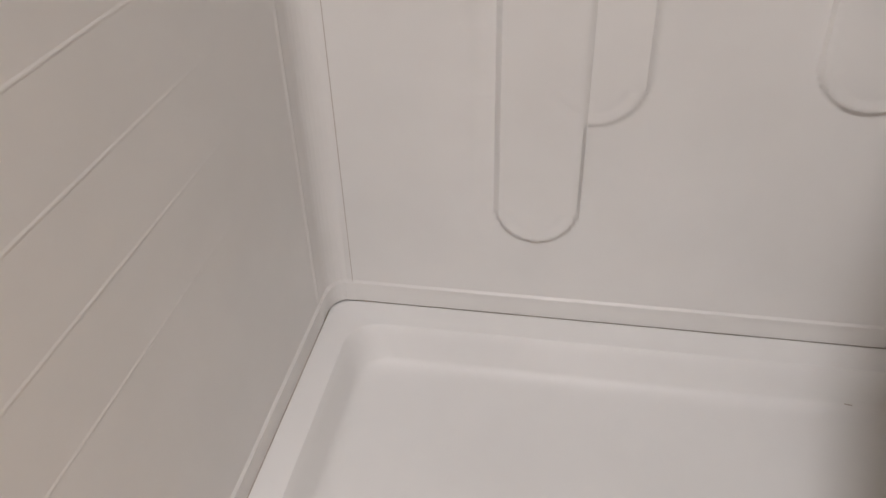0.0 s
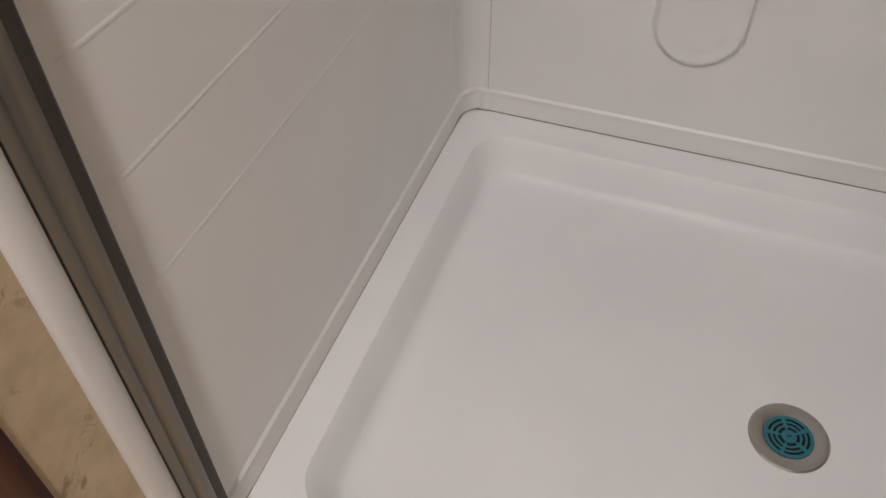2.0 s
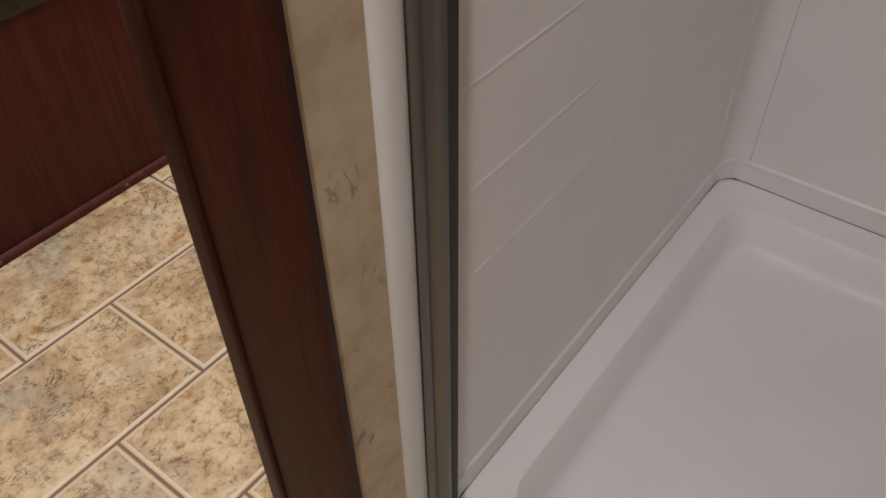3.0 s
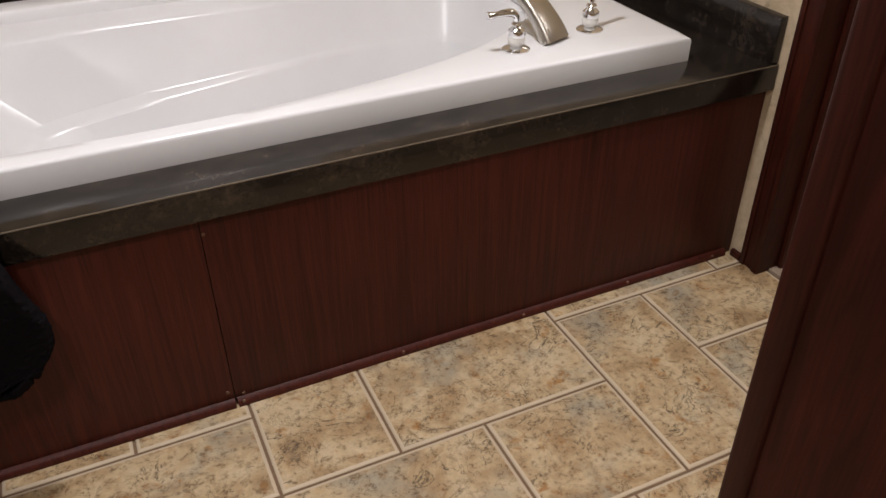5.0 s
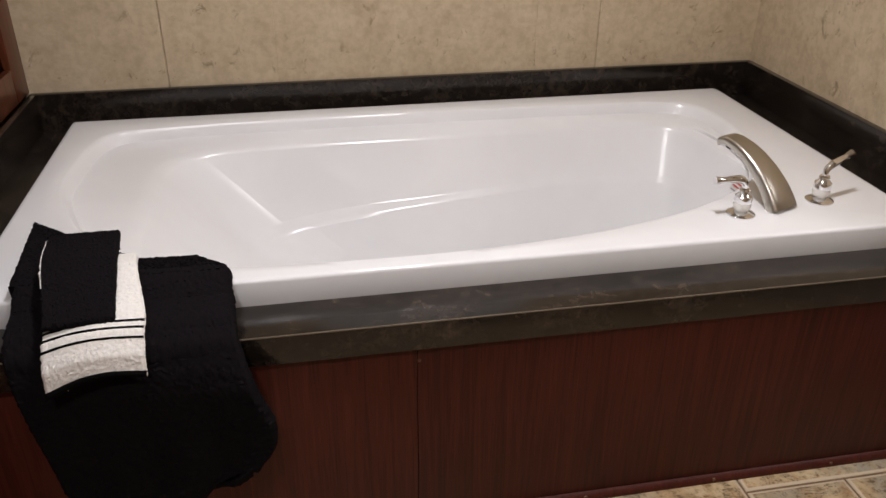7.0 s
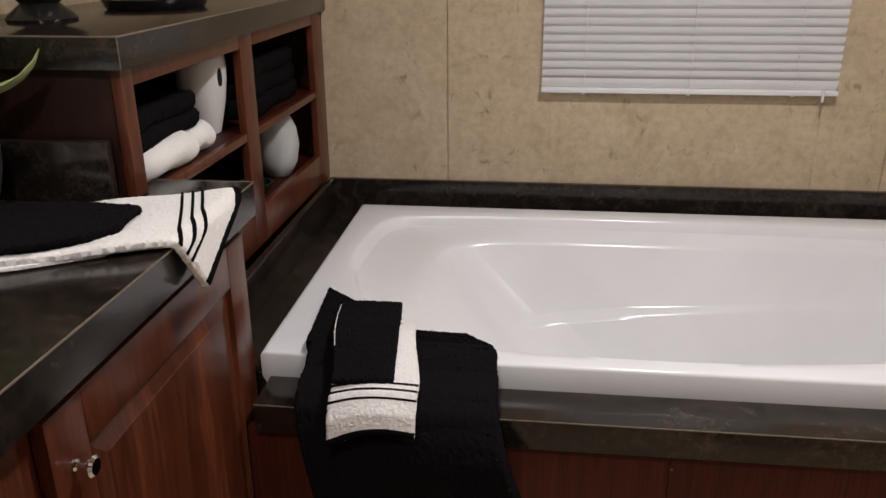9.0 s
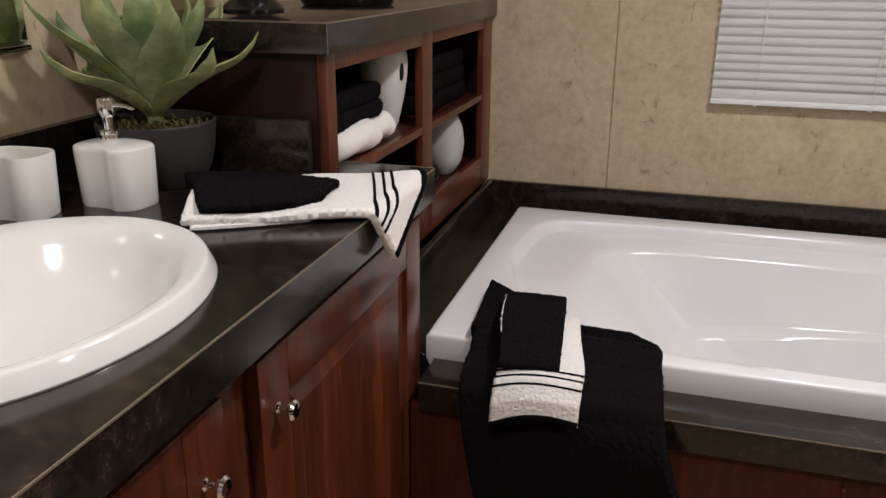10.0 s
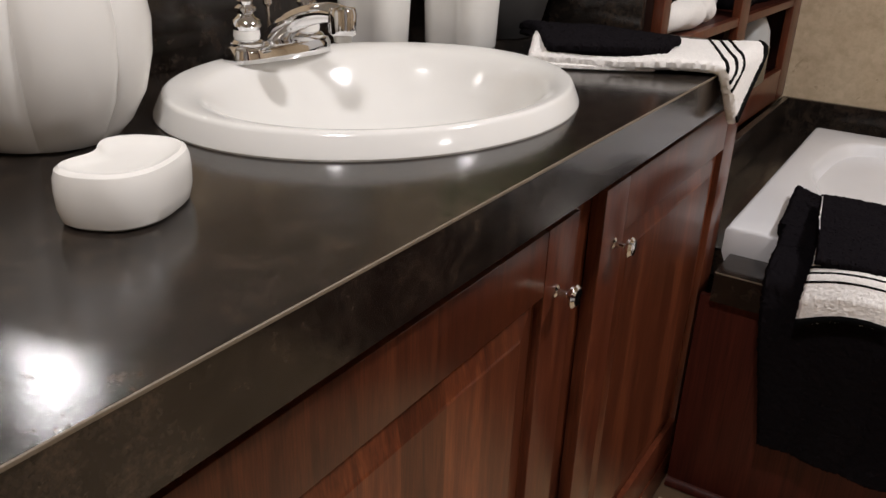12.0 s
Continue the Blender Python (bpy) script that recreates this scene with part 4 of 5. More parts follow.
def basin_tap():
    f = thing("basin_tap", "chrome centre-set tap with two lever handles on the sink", "tap", loc=(0.146, -1.743, ZC + 0.0225), rz=-4)
    bm = bmesh.new()
    lp = lambda ex, ey, z: [(ex * math.copysign(abs(math.cos(a)) ** 0.6, math.cos(a)), ey * math.copysign(abs(math.sin(a)) ** 0.75, math.sin(a)), z) for a in (2 * math.pi * k / 40 for k in range(40))]
    add_loops(bm, [lp(0.029, 0.082, 0), lp(0.029, 0.082, 0.012), lp(0.026, 0.079, 0.018), lp(0.019, 0.070, 0.021)])
    part("base_plate", bm, CHROME, f)
    path = spline([(-0.008, 0, 0.012), (0.01, 0, 0.034), (0.045, 0, 0.052), (0.085, 0, 0.062), (0.112, 0, 0.062)], 20, False)
    part("spout", tube(path, [0.021 - 0.006 * k / 19 for k in range(20)], 18, flat=0.72), CHROME, f)
    part("spout_head", lathe([(0.0125, 0.038), (0.0165, 0.041), (0.0175, 0.064), (0.0155, 0.070), (0.0001, 0.072)], 24, 0.112, 0, cap1=False), CHROME, f)
    part("aerator", lathe([(0.0105, 0.031), (0.0115, 0.0378)], 20, 0.112, 0), STEEL, f)
    part("lift_rod", tube([(-0.016, 0, 0.02), (-0.018, 0, 0.058)], [0.0022, 0.0022], 8), CHROME, f)
    part("lift_knob", lathe([(0.0022, 0.0582), (0.006, 0.062), (0.0055, 0.067), (0.0001, 0.070)], 14, -0.018, 0, cap1=False), CHROME, f)
    for sy, yaw, rise in ((-0.051, -118, 0.004), (0.051, 28, 0.016)):
        part("handle_base", lathe([(0.021, 0.018), (0.0215, 0.022), (0.017, 0.026), (0.016, 0.0262)], 24, 0, sy), CHROME, f)
        part("porcelain_band", lathe([(0.0155, 0.0264), (0.0165, 0.031), (0.0155, 0.0375)], 24, 0, sy), PORCELAIN, f, "white porcelain band")
        part("bonnet", lathe([(0.0165, 0.0377), (0.0185, 0.042), (0.0165, 0.049), (0.011, 0.053), (0.009, 0.056), (0.0125, 0.060), (0.0125, 0.063), (0.008, 0.067), (0.0095, 0.071), (0.006, 0.075)], 24, 0, sy), CHROME, f)
        c, s_ = math.cos(radians(yaw)), math.sin(radians(yaw))
        pr = spline([(0, 0.074), (0.004, 0.088), (0.016, 0.096), (0.034, 0.096 + rise * 0.4), (0.052, 0.094 + rise * 0.8), (0.064, 0.094 + rise)], 20, False)
        rad = [0.0072 + 0.002 * math.sin(k / 19 * math.pi * 2.2) + (0.0022 if k > 15 else 0) for k in range(20)]
        part("lever", tube([(p * c, sy + p * s_, z) for p, z in pr], rad, 14), CHROME, f)
    return f


basin_tap()


def bean(n=72, w=0.062, d=0.045, notch=0.30, sig=0.42, pw=0.8):
    """A kidney outline with a notch on one long side."""
    out = []
    for k in range(n):
        a = 2 * math.pi * k / n
        r = 1.0 - notch * math.exp(-((math.remainder(a - math.pi / 2, 2 * math.pi)) / sig) ** 2)
        c, s = math.cos(a), math.sin(a)
        out.append((w * math.copysign(abs(c) ** pw, c) * (0.35 + 0.65 * r), d * math.copysign(abs(s) ** pw, s) * r))
    return out


def bean_loops(prof, **kw):
    o = bean(**kw)
    return [[(x * f, y * f, z) for x, y in o] for f, z in prof]


disp = thing("soap_dispenser", "white ceramic kidney-shaped soap dispenser with a chrome pump", "soap dispenser", "white ceramic bath set", loc=(0.200, -1.388, ZC), rz=-188)
disp.scale = (0.93, 0.93, 0.88)
part("bottle", add_loops(bmesh.new(), bean_loops([(0.92, 0.0), (0.95, 0.004), (0.97, 0.05), (1.0, 0.098), (0.985, 0.104), (0.93, 0.107), (0.5, 0.109)], w=0.064, d=0.046, notch=0.20, sig=0.22, pw=0.62)), CERAMIC, disp)
part("pump_collar", lathe([(0.015, 0.1085), (0.016, 0.112), (0.0145, 0.122), (0.0175, 0.124), (0.0175, 0.128), (0.013, 0.130)], 20, 0.012, -0.006), CHROME, disp)
part("pump_stem", lathe([(0.0085, 0.1305), (0.0085, 0.152), (0.0125, 0.1525), (0.0145, 0.156), (0.0145, 0.180), (0.0125, 0.184), (0.0001, 0.1845)], 18, 0.012, -0.006, cap1=False), CHROME, disp)
part("pump_nozzle", tube([(0.002, -0.006, 0.173), (-0.02, -0.012, 0.172), (-0.038, -0.016, 0.167)], [0.0042, 0.0036, 0.0028], 10), CHROME, disp)

cup = thing("toothbrush_cup", "white ceramic kidney-shaped tumbler behind the sink", "tumbler", "white ceramic bath set", loc=(0.100, -1.484, ZC), rz=-176)
cup.scale = (0.88, 0.88, 0.86)
part("cup_body", add_loops(bmesh.new(), bean_loops([(0.90, 0.0), (0.93, 0.004), (0.96, 0.05), (1.0, 0.106), (0.985, 0.1095), (0.95, 0.108), (0.93, 0.09), (0.88, 0.012), (0.3, 0.010)], w=0.064, d=0.046, notch=0.20, sig=0.22, pw=0.62)), CERAMIC, cup)

dish = thing("soap_dish", "white ceramic kidney-shaped soap dish on the counter", "soap dish", "white ceramic bath set", loc=(0.398, -2.168, ZC), rz=116)
dish.scale = (0.86, 0.86, 1.02)
part("dish_body", add_loops(bmesh.new(), bean_loops([(0.86, 0.0), (0.94, 0.003), (0.99, 0.012), (1.0, 0.024), (0.985, 0.033), (0.945, 0.0385), (0.88, 0.0405), (0.82, 0.0397), (0.74, 0.0375), (0.55, 0.036), (0.3, 0.0355)], w=0.064, d=0.048, notch=0.40)), CERAMIC, dish)


def ribbed_jar():
    j = thing("ribbed_ceramic_jar", "white glazed ceramic jar ribbed like a gourd", "jar", loc=(0.191, -2.097, ZC), rz=12)
    j.scale = (0.98, 0.98, 0.86)
    n, ribs = 98, 7
    loops = []
    prof = [(0.055, 0.0), (0.064, 0.003), (0.078, 0.02), (0.093, 0.05), (0.102, 0.09), (0.104, 0.125), (0.099, 0.165), (0.086, 0.205), (0.066, 0.235), (0.046, 0.25), (0.040, 0.256), (0.036, 0.250), (0.030, 0.20), (0.01, 0.19)]
    for r, z in prof:
        lp = []
        for k in range(n):
            a = 2 * math.pi * k / n
            w = abs(math.sin(a * ribs / 2)) ** 0.45
            g = 0.075 if 0.01 < z < 0.252 and r > 0.039 else 0.03
            lp.append((r * (1 - g + g * w) * math.cos(a), r * (1 - g + g * w) * math.sin(a), z))
        loops.append(lp)
    part("jar_body", add_loops(bmesh.new(), loops), CERAMIC, j)


ribbed_jar()


def agave():
    p = thing("potted_agave", "artificial green agave in a matte charcoal bowl", "potted plant", loc=(0.183, -1.254, ZC))
    part("bowl", lathe([(0.062, 0.0), (0.068, 0.002), (0.084, 0.028), (0.093, 0.065), (0.097, 0.105), (0.094, 0.108), (0.089, 0.104), (0.084, 0.088), (0.0001, 0.086)], 40, cap1=False), POT, p)
    bm = bmesh.new()
    rnd = random.Random(4)
    for _ in range(260):
        a, r = rnd.uniform(0, 6.283), 0.084 * math.sqrt(rnd.random())
        m = Matrix.LocRotScale((r * math.cos(a), r * math.sin(a), 0.094 + rnd.uniform(-0.003, 0.012) - 0.9 * r * r), Euler((rnd.random() * 6, rnd.random() * 6, 0)), (rnd.uniform(0.004, 0.009), rnd.uniform(0.003, 0.006), rnd.uniform(0.002, 0.005)))
        bmesh.ops.create_icosphere(bm, subdivisions=1, radius=1, matrix=m)
    tagged(part("moss", bm, MOSS, p, "brown-green moss filling"), kind="stuff")
    part("stem", tube([(0, 0, 0.085), (0, 0, 0.135)], [0.012, 0.016], 12), LEAF, p)
    specs = [(20, 0.20, 62, 0.030), (75, 0.22, 50, 0.032), (130, 0.20, 60, 0.030), (182, 0.21, 55, 0.031), (232, 0.23, 47, 0.034), (275, 0.24, 42, 0.036), (318, 0.23, 50, 0.034), (350, 0.21, 38, 0.030),
             (40, 0.21, 25, 0.030), (110, 0.22, 22, 0.030), (200, 0.22, 20, 0.031), (255, 0.20, 66, 0.030), (300, 0.22, 18, 0.032), (335, 0.20, 68, 0.028), (165, 0.17, 75, 0.026)]
    for yaw, ln, lean, w in specs:
        ln, lean, w = ln * 1.14, lean * 1.10, w * 1.08
        nu, nv = 16, 6
        cl, hook = radians(lean), radians(rnd.uniform(35, 85))

        def leaf(u, v, cl=cl, hook=hook, ln=ln, w=w * 0.98):
            # lean out, then curl back up at the tip
            x = z = 0.0
            steps = 24
            for q in range(int(u * steps)):
                t_ = q / steps
                a = cl * (0.62 + 0.62 * t_) - hook * max(0.0, t_ - 0.62) / 0.38
                x += math.sin(a) * ln / steps
                z += math.cos(a) * ln / steps
            wd = w * (math.sin(math.pi * min(1.0, 0.07 + 0.93 * u) ** 0.95) ** 0.8 if u < 0.97 else 0.03)
            s = (v - 0.5) * 2
            return (0.006 + x + 0.35 * wd * s * s * math.cos(cl) * -1, s * wd, 0.108 + z + 0.35 * wd * s * s * math.sin(cl))
        ob = part("leaf", sheet(leaf, nu, nv, 0.0035), LEAF, p)
        ob.rotation_euler = (0, 0, radians(yaw))


agave()

# mirror and outlet on the west wall
mir = thing("wall_mirror", "large frameless wall mirror in a chrome bottom channel", "mirror")
part("mirror_glass", boxm(XW + 0.001, XW + 0.006, -2.75, -1.338, 1.112, 1.97, 0.0008, 1), MIRROR, mir, smooth=False)
part("channel", boxm(XW + 0.001, XW + 0.009, -2.75, -1.336, 1.103, 1.1115, 0.001), CHROME, mir, "chrome channel")
part("channel_lip", boxm(XW + 0.0065, XW + 0.009, -2.75, -1.336, 1.112, 1.117, 0.0005, 1), CHROME, mir)

out = thing("wall_outlet", "white double power socket on the wall above the backsplash", "socket", loc=(XW, -1.885, 1.045))
part("cover_plate", boxm(0.0005, 0.006, -0.035, 0.035, -0.057, 0.057, 0.003), SWITCH, out)
for dz in (-0.0195, 0.0195):
    part("receptacle", boxm(0.0062, 0.0078, -0.0165, 0.0165, dz - 0.0135, dz + 0.0135, 0.0008), SWITCH, out)
    for dy in (-0.006, 0.006):
        part("slot", boxm(0.0079, 0.0083, dy - 0.001, dy + 0.001, dz - 0.002, dz + 0.006), BLACK, out)
part("plate_screw", tube([(0.0058, 0, 0), (0.0072, 0, 0)], [0.003, 0.0025], 10), STEEL, out)

# ---- shelf tower ----
TWY = -1.135                # near face of the tower
ZTT = 1.143
tower = thing("shelf_tower", "cherry wood open shelf unit with a dark laminate top", "shelf unit")
T0 = XW + 0.001
part("top_slab", boxm(T0, TFX + 0.014, TWY - 0.020, -0.001, ZTT - 0.052, ZTT, 0.002), LAMINATE, tower)
part("edge_seam", boxm(TFX + 0.0128, TFX + 0.0146, TWY - 0.019, -0.002, ZTT - 0.0022, ZTT + 0.0006, 0.0004, 1), EDGE_LINE, tower)
part("edge_seam", boxm(T0, TFX + 0.013, TWY - 0.0206, TWY - 0.0188, ZTT - 0.0022, ZTT + 0.0006, 0.0004, 1), EDGE_LINE, tower)
part("edge_seam", boxm(TFX + 0.0132, TFX + 0.0146, TWY - 0.0206, TWY - 0.0192, ZTT - 0.051, ZTT - 0.0024, 0.0003, 1), EDGE_LINE, tower)
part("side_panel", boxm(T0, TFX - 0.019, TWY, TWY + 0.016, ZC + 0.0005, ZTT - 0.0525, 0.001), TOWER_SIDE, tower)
part("lower_side", boxm(T0, TFX, CY + 0.001, CY + 0.014, 0.60, ZC - 0.061), CASING, tower)
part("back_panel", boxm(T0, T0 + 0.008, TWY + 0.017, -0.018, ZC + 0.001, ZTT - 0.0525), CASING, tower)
part("side_panel", boxm(T0, TFX - 0.019, -0.017, -0.001, 0.60, ZTT - 0.0525, 0.001), CASING, tower)
fx0, fx1 = TFX - 0.0185, TFX
part("front_stile", boxm(fx0, fx1, TWY, TWY + 0.037, ZC + 0.0005, ZTT - 0.0525, 0.002), CHERRY, tower)
part("front_stile", boxm(fx0, fx1, -0.095, -0.001, 0.60, ZTT - 0.0525, 0.002), CHERRY, tower)
part("middle_stile", boxm(fx0, fx1, -0.634, -0.562, 0.60, ZTT - 0.0525, 0.002), CHERRY, tower)
for y0, y1 in ((TWY + 0.0375, -0.6345), (-0.5615, -0.0955)):
    part("top_rail", boxm(fx0, fx1 - 0.0006, y0, y1, ZTT - 0.083, ZTT - 0.0525, 0.0015), CHERRY, tower)
    yb = max(y0, CY + 0.0145)
    part("bottom_rail", boxm(fx0, fx1 - 0.0006, yb, y1, 0.60, 0.687, 0.0015), CHERRY, tower)
    part("shelf_edge", boxm(fx0, fx1 - 0.0012, yb, y1, 0.857, 0.875, 0.0015), CHERRY, tower)
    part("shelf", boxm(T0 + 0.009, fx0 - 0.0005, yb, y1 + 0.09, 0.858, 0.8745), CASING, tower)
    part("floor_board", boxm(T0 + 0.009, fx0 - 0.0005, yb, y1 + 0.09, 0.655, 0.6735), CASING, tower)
# the unit stands a little out of square with the wall
tower.matrix_world = Matrix.Translation((TFX, 0, 0)) @ Matrix.Rotation(radians(-1.2), 4, "Z") @ Matrix.Translation((-TFX, 0, 0))


def rolled_towel(name, label, loc, rz, length, rad, material, turns=2.2, group="rolled towels"):
    t = thing(name, label, "towel", group, loc=loc, rz=rz)
    rnd = random.Random(int(length * 1000))
    n, m = 28, 16
    loops = []
    for i in range(m + 1):
        x = -length / 2 + length * i / m
        e = min(i, m - i)
        k = 0.86 if e == 0 else 0.97 if e == 1 else 1.0
        lp = []
        for q in range(n):
            a = 2 * math.pi * q / n
            r = rad * k * (1 + 0.05 * math.sin(3 * a + i * 0.6) + 0.03 * noise.noise(Vector((x * 30, a * 2, rad * 70))))
            lp.append((x, r * math.cos(a), max(0.0, rad * 0.82 + r * math.sin(a) * 0.82)))
        loops.append(lp)
    part("roll", add_loops(bmesh.new(), loops), material, t)
    for sx in (-1, 1):
        sp = [(sx * (length / 2 + 0.0005), rad * 0.8 * (k / 40) * math.cos(k * turns * 6.283 / 40), rad * 0.82 + rad * 0.62 * (k / 40) * math.sin(k * turns * 6.283 / 40)) for k in range(4, 41)]
        part("spiral_edge", tube(sp, 0.0035, 6), material, t)
    return t


def folded_towel(name, label, x0, x1, y0, y1, z0, layers, lh, material, group="folded towels"):
    t = thing(name, label, "towel", group, loc=((x0 + x1) / 2, (y0 + y1) / 2, z0))
    hx, hy = (x1 - x0) / 2, (y1 - y0) / 2
    for k in range(layers):
        def fn(u, v, k=k):
            x, y = -hx + 2 * hx * u, -hy + 2 * hy * v
            return (x + 0.004 * math.sin(9 * v + k), y + 0.004 * math.sin(7 * u + 2 * k), lh * (k + 0.5) + 0.004 * noise.noise(Vector((x * 14, y * 14, k * 3.1))))
        part("fold", sheet(fn, 70, 70, lh * 1.06, 0.0012), material, t)
    return t


ZS = 0.8752
rolled_towel("rolled_towel", "white terry towel roll lying on the shelf", (0.400, -0.965, ZS), 84, 0.19, 0.038, WHITE_TERRY)
rolled_towel("rolled_towel", "white terry towel roll lying on the shelf", (0.392, -0.815, ZS), 80, 0.115, 0.036, WHITE_TERRY)
folded_towel("folded_towel", "black terry towel folded on the white rolls", 0.12, 0.415, -1.075, -0.80, ZS + 0.058, 2, 0.034, BLACK_TERRY)
folded_towel("folded_towel", "black terry towels folded in a stack on the shelf", 0.10, 0.42, -0.50, -0.14, ZS, 3, 0.046, BLACK_TERRY)


def tulip_vase():
    t = thing("tulip_vase", "white ceramic vase swelling upward with a dark oval opening", "vase", loc=(0.358, -0.632, ZS), rz=-10)
    prof = [(0.028, 0.0), (0.031, 0.002), (0.038, 0.03), (0.047, 0.07), (0.054, 0.115), (0.056, 0.150), (0.052, 0.178), (0.046, 0.186), (0.042, 0.184), (0.0001, 0.16)]
    part("vase_body", lathe(prof, 40, cap1=False), PAPER, t)
    lp = [[((0.0552 + d) * math.cos(0.12 * math.cos(a) * k - 0.22), (0.0552 + d) * math.sin(0.12 * math.cos(a) * k - 0.22), 0.128 + 0.020 * math.sin(a) * k) for a in (2 * math.pi * q / 20 for q in range(20))] for k, d in ((1, -0.002), (1, 0.0008), (0.3, 0.0010))]
    part("oval_opening", add_loops(bmesh.new(), lp), BLACK, t, "dark oval opening")


tulip_vase()
vase = thing("oval_vase", "pale stoneware egg-shaped vase on the lower shelf", "vase", loc=(0.392, -0.262, 0.6740))
vase.scale = (0.92, 0.92, 1.15)
part("vase_body", lathe([(0.030, 0.0), (0.036, 0.003), (0.058, 0.035), (0.066, 0.075), (0.060, 0.115), (0.044, 0.142), (0.024, 0.153), (0.020, 0.150), (0.018, 0.13), (0.0001, 0.12)], 36, cap1=False), STONEWARE, vase)
bowl = thing("small_bowl", "small dark green glazed bowl on the lower shelf", "bowl", loc=(0.39, -0.45, 0.6740))
part("bowl_body", lathe([(0.020, 0.0), (0.024, 0.002), (0.040, 0.020), (0.045, 0.034), (0.042, 0.034), (0.036, 0.02), (0.0001, 0.008)], 28, cap1=False), mat("dark_green_glaze", (0.012, 0.022, 0.018), 0.2), bowl)

bv = thing("black_vase", "gloss black footed vase standing on the tower", "vase", loc=(0.19, -0.915, ZTT))
part("foot", lathe([(0.060, 0.0), (0.062, 0.006), (0.056, 0.014), (0.040, 0.026), (0.034, 0.032)], 36), GLOSS_BLACK, bv)
part("vase_body", lathe([(0.034, 0.0325), (0.050, 0.05), (0.072, 0.09), (0.080, 0.13), (0.070, 0.17), (0.05, 0.20), (0.045, 0.21), (0.040, 0.205), (0.0001, 0.10)], 36, cap1=False), GLOSS_BLACK, bv)
tray = thing("black_tray", "gloss black round tray on top of the tower", "tray", loc=(0.26, -0.60, ZTT))
part("tray_body", lathe([(0.10, 0.0), (0.105, 0.004), (0.112, 0.022), (0.108, 0.022), (0.10, 0.008), (0.0001, 0.007)], 44, cap1=False), GLOSS_BLACK, tray)

# ---- towels draped on the tub ----
def crumple(p, amp, f, seed):
    v = Vector(p)
    return v + noise.noise_vector(v * f + Vector((seed, seed * 2, 0))) * amp


def draped(name, label, group=""):
    return thing(name, label, "towel", group)


bath = draped("bath_towel", "black terry bath towel draped over the tub rim and deck", "towels on the tub")
over = [(0, -0.70, 0.562), (0, -1.00, 0.564), (0, -1.040, 0.560), (0, -1.075, 0.536), (0, -1.130, 0.528), (0, -1.156, 0.510), (0, -1.164, 0.47), (0, -1.165, 0.36), (0, -1.165, 0.205)]


def bath_fn(u, v):
    p = along(over, v)
    if p.z > 0.53 and p.y > -1.03:
        back = -0.786 - 0.192 * min(1.0, u / 0.66)
        s = (p.y + 1.03) / 0.33
        p.y = -1.03 + s * (back + 1.03)
        x = 0.660 + 0.318 * u + (1 - s) * (0.016 + 0.042 * u)
    else:
        # the hanging part narrows towards its hem
        left = 0.686 + 0.17 * max(0.0, 0.52 - p.z)
        right = 1.036 + 0.058 * min(1.0, max(0.0, 0.55 - p.z) / 0.20) - 0.05 * (max(0.0, 0.30 - p.z) / 0.08) ** 2
        x = left + (right - left) * u + 0.006 * math.sin(v * 9 + u * 4) * u * (1 - u) * 4
        p.z += 0.06 * max(0.0, u - 0.55) ** 2 / 0.2 * max(0.0, v - 0.75) / 0.25
    q = crumple((x, p.y, p.z), 0.004, 7, 2.0)
    lift = 0.006 * (1 - abs(2 * u - 1))
    fold = 0.008 * math.sin(u * 11 + 1.0) * max(0.0, 0.5 - p.z) / 0.3
    return (q.x, q.y - (lift + abs(fold) + 0.026 * u * u * min(1.0, max(0.0, 0.52 - p.z) / 0.08) if p.z < 0.53 else 0), q.z + (lift if p.z >= 0.5 else 0))


part("cloth", sheet(bath_fn, 100, 220, 0.034, 0.0014), BLACK_TERRY, bath)

hand = draped("hand_towel", "white terry hand towel with black stripes over the bath towel", "towels on the tub")
over2 = [(0, -0.985, 0.592), (0, -1.03, 0.596), (0, -1.080, 0.584), (0, -1.140, 0.566), (0, -1.182, 0.546), (0, -1.205, 0.513), (0, -1.213, 0.472)]


def hand_fn(u, v):
    p = along(over2, v)
    x = 0.738 + 0.142 * u + min(1.0, v / 0.6) * (0.020 + 0.008 * u)
    up = (0.028 * u + 0.016 * math.sin(math.pi * u)) * min(1.0, max(0.0, (v - 0.4) / 0.6))
    q = crumple((x, p.y, p.z), 0.003, 9, 5.0)
    return (q.x, q.y, q.z + up)


part("cloth", sheet(hand_fn, 60, 110, 0.014, 0.0009), WHITE_TERRY, hand)


def strip(fn, v0, v1, off, nu=18, nv=3, th=0.004):
    def g(u, v):
        vv = v0 + (v1 - v0) * v
        a, b, c = Vector(fn(u, vv)), Vector(fn(min(1, u + 0.01), vv)), Vector(fn(u, min(1.0, vv + 0.01)))
        d = Vector(fn(u, vv - 0.01))
        nn = (b - a).cross(c - d) if (c - d).length > 1e-9 else Vector((0, 0, 1))
        if (b - a).length < 1e-9:
            b2 = Vector(fn(u - 0.01, vv))
            nn = (a - b2).cross(c - d)
        nn.normalize()
        return tuple(a - nn * off)
    return sheet(g, nu, nv, th, 0.0003)


for v0 in (0.640, 0.690, 0.740):
    part("stripe", strip(hand_fn, v0, v0 + 0.015, 0.0070, 50, 3), BLACK_TRIM, hand, "narrow black woven stripe")
part("hem", strip(hand_fn, 0.955, 0.998, 0.0064, 50, 4, th=0.007), BLACK_TRIM, hand, "black hem")

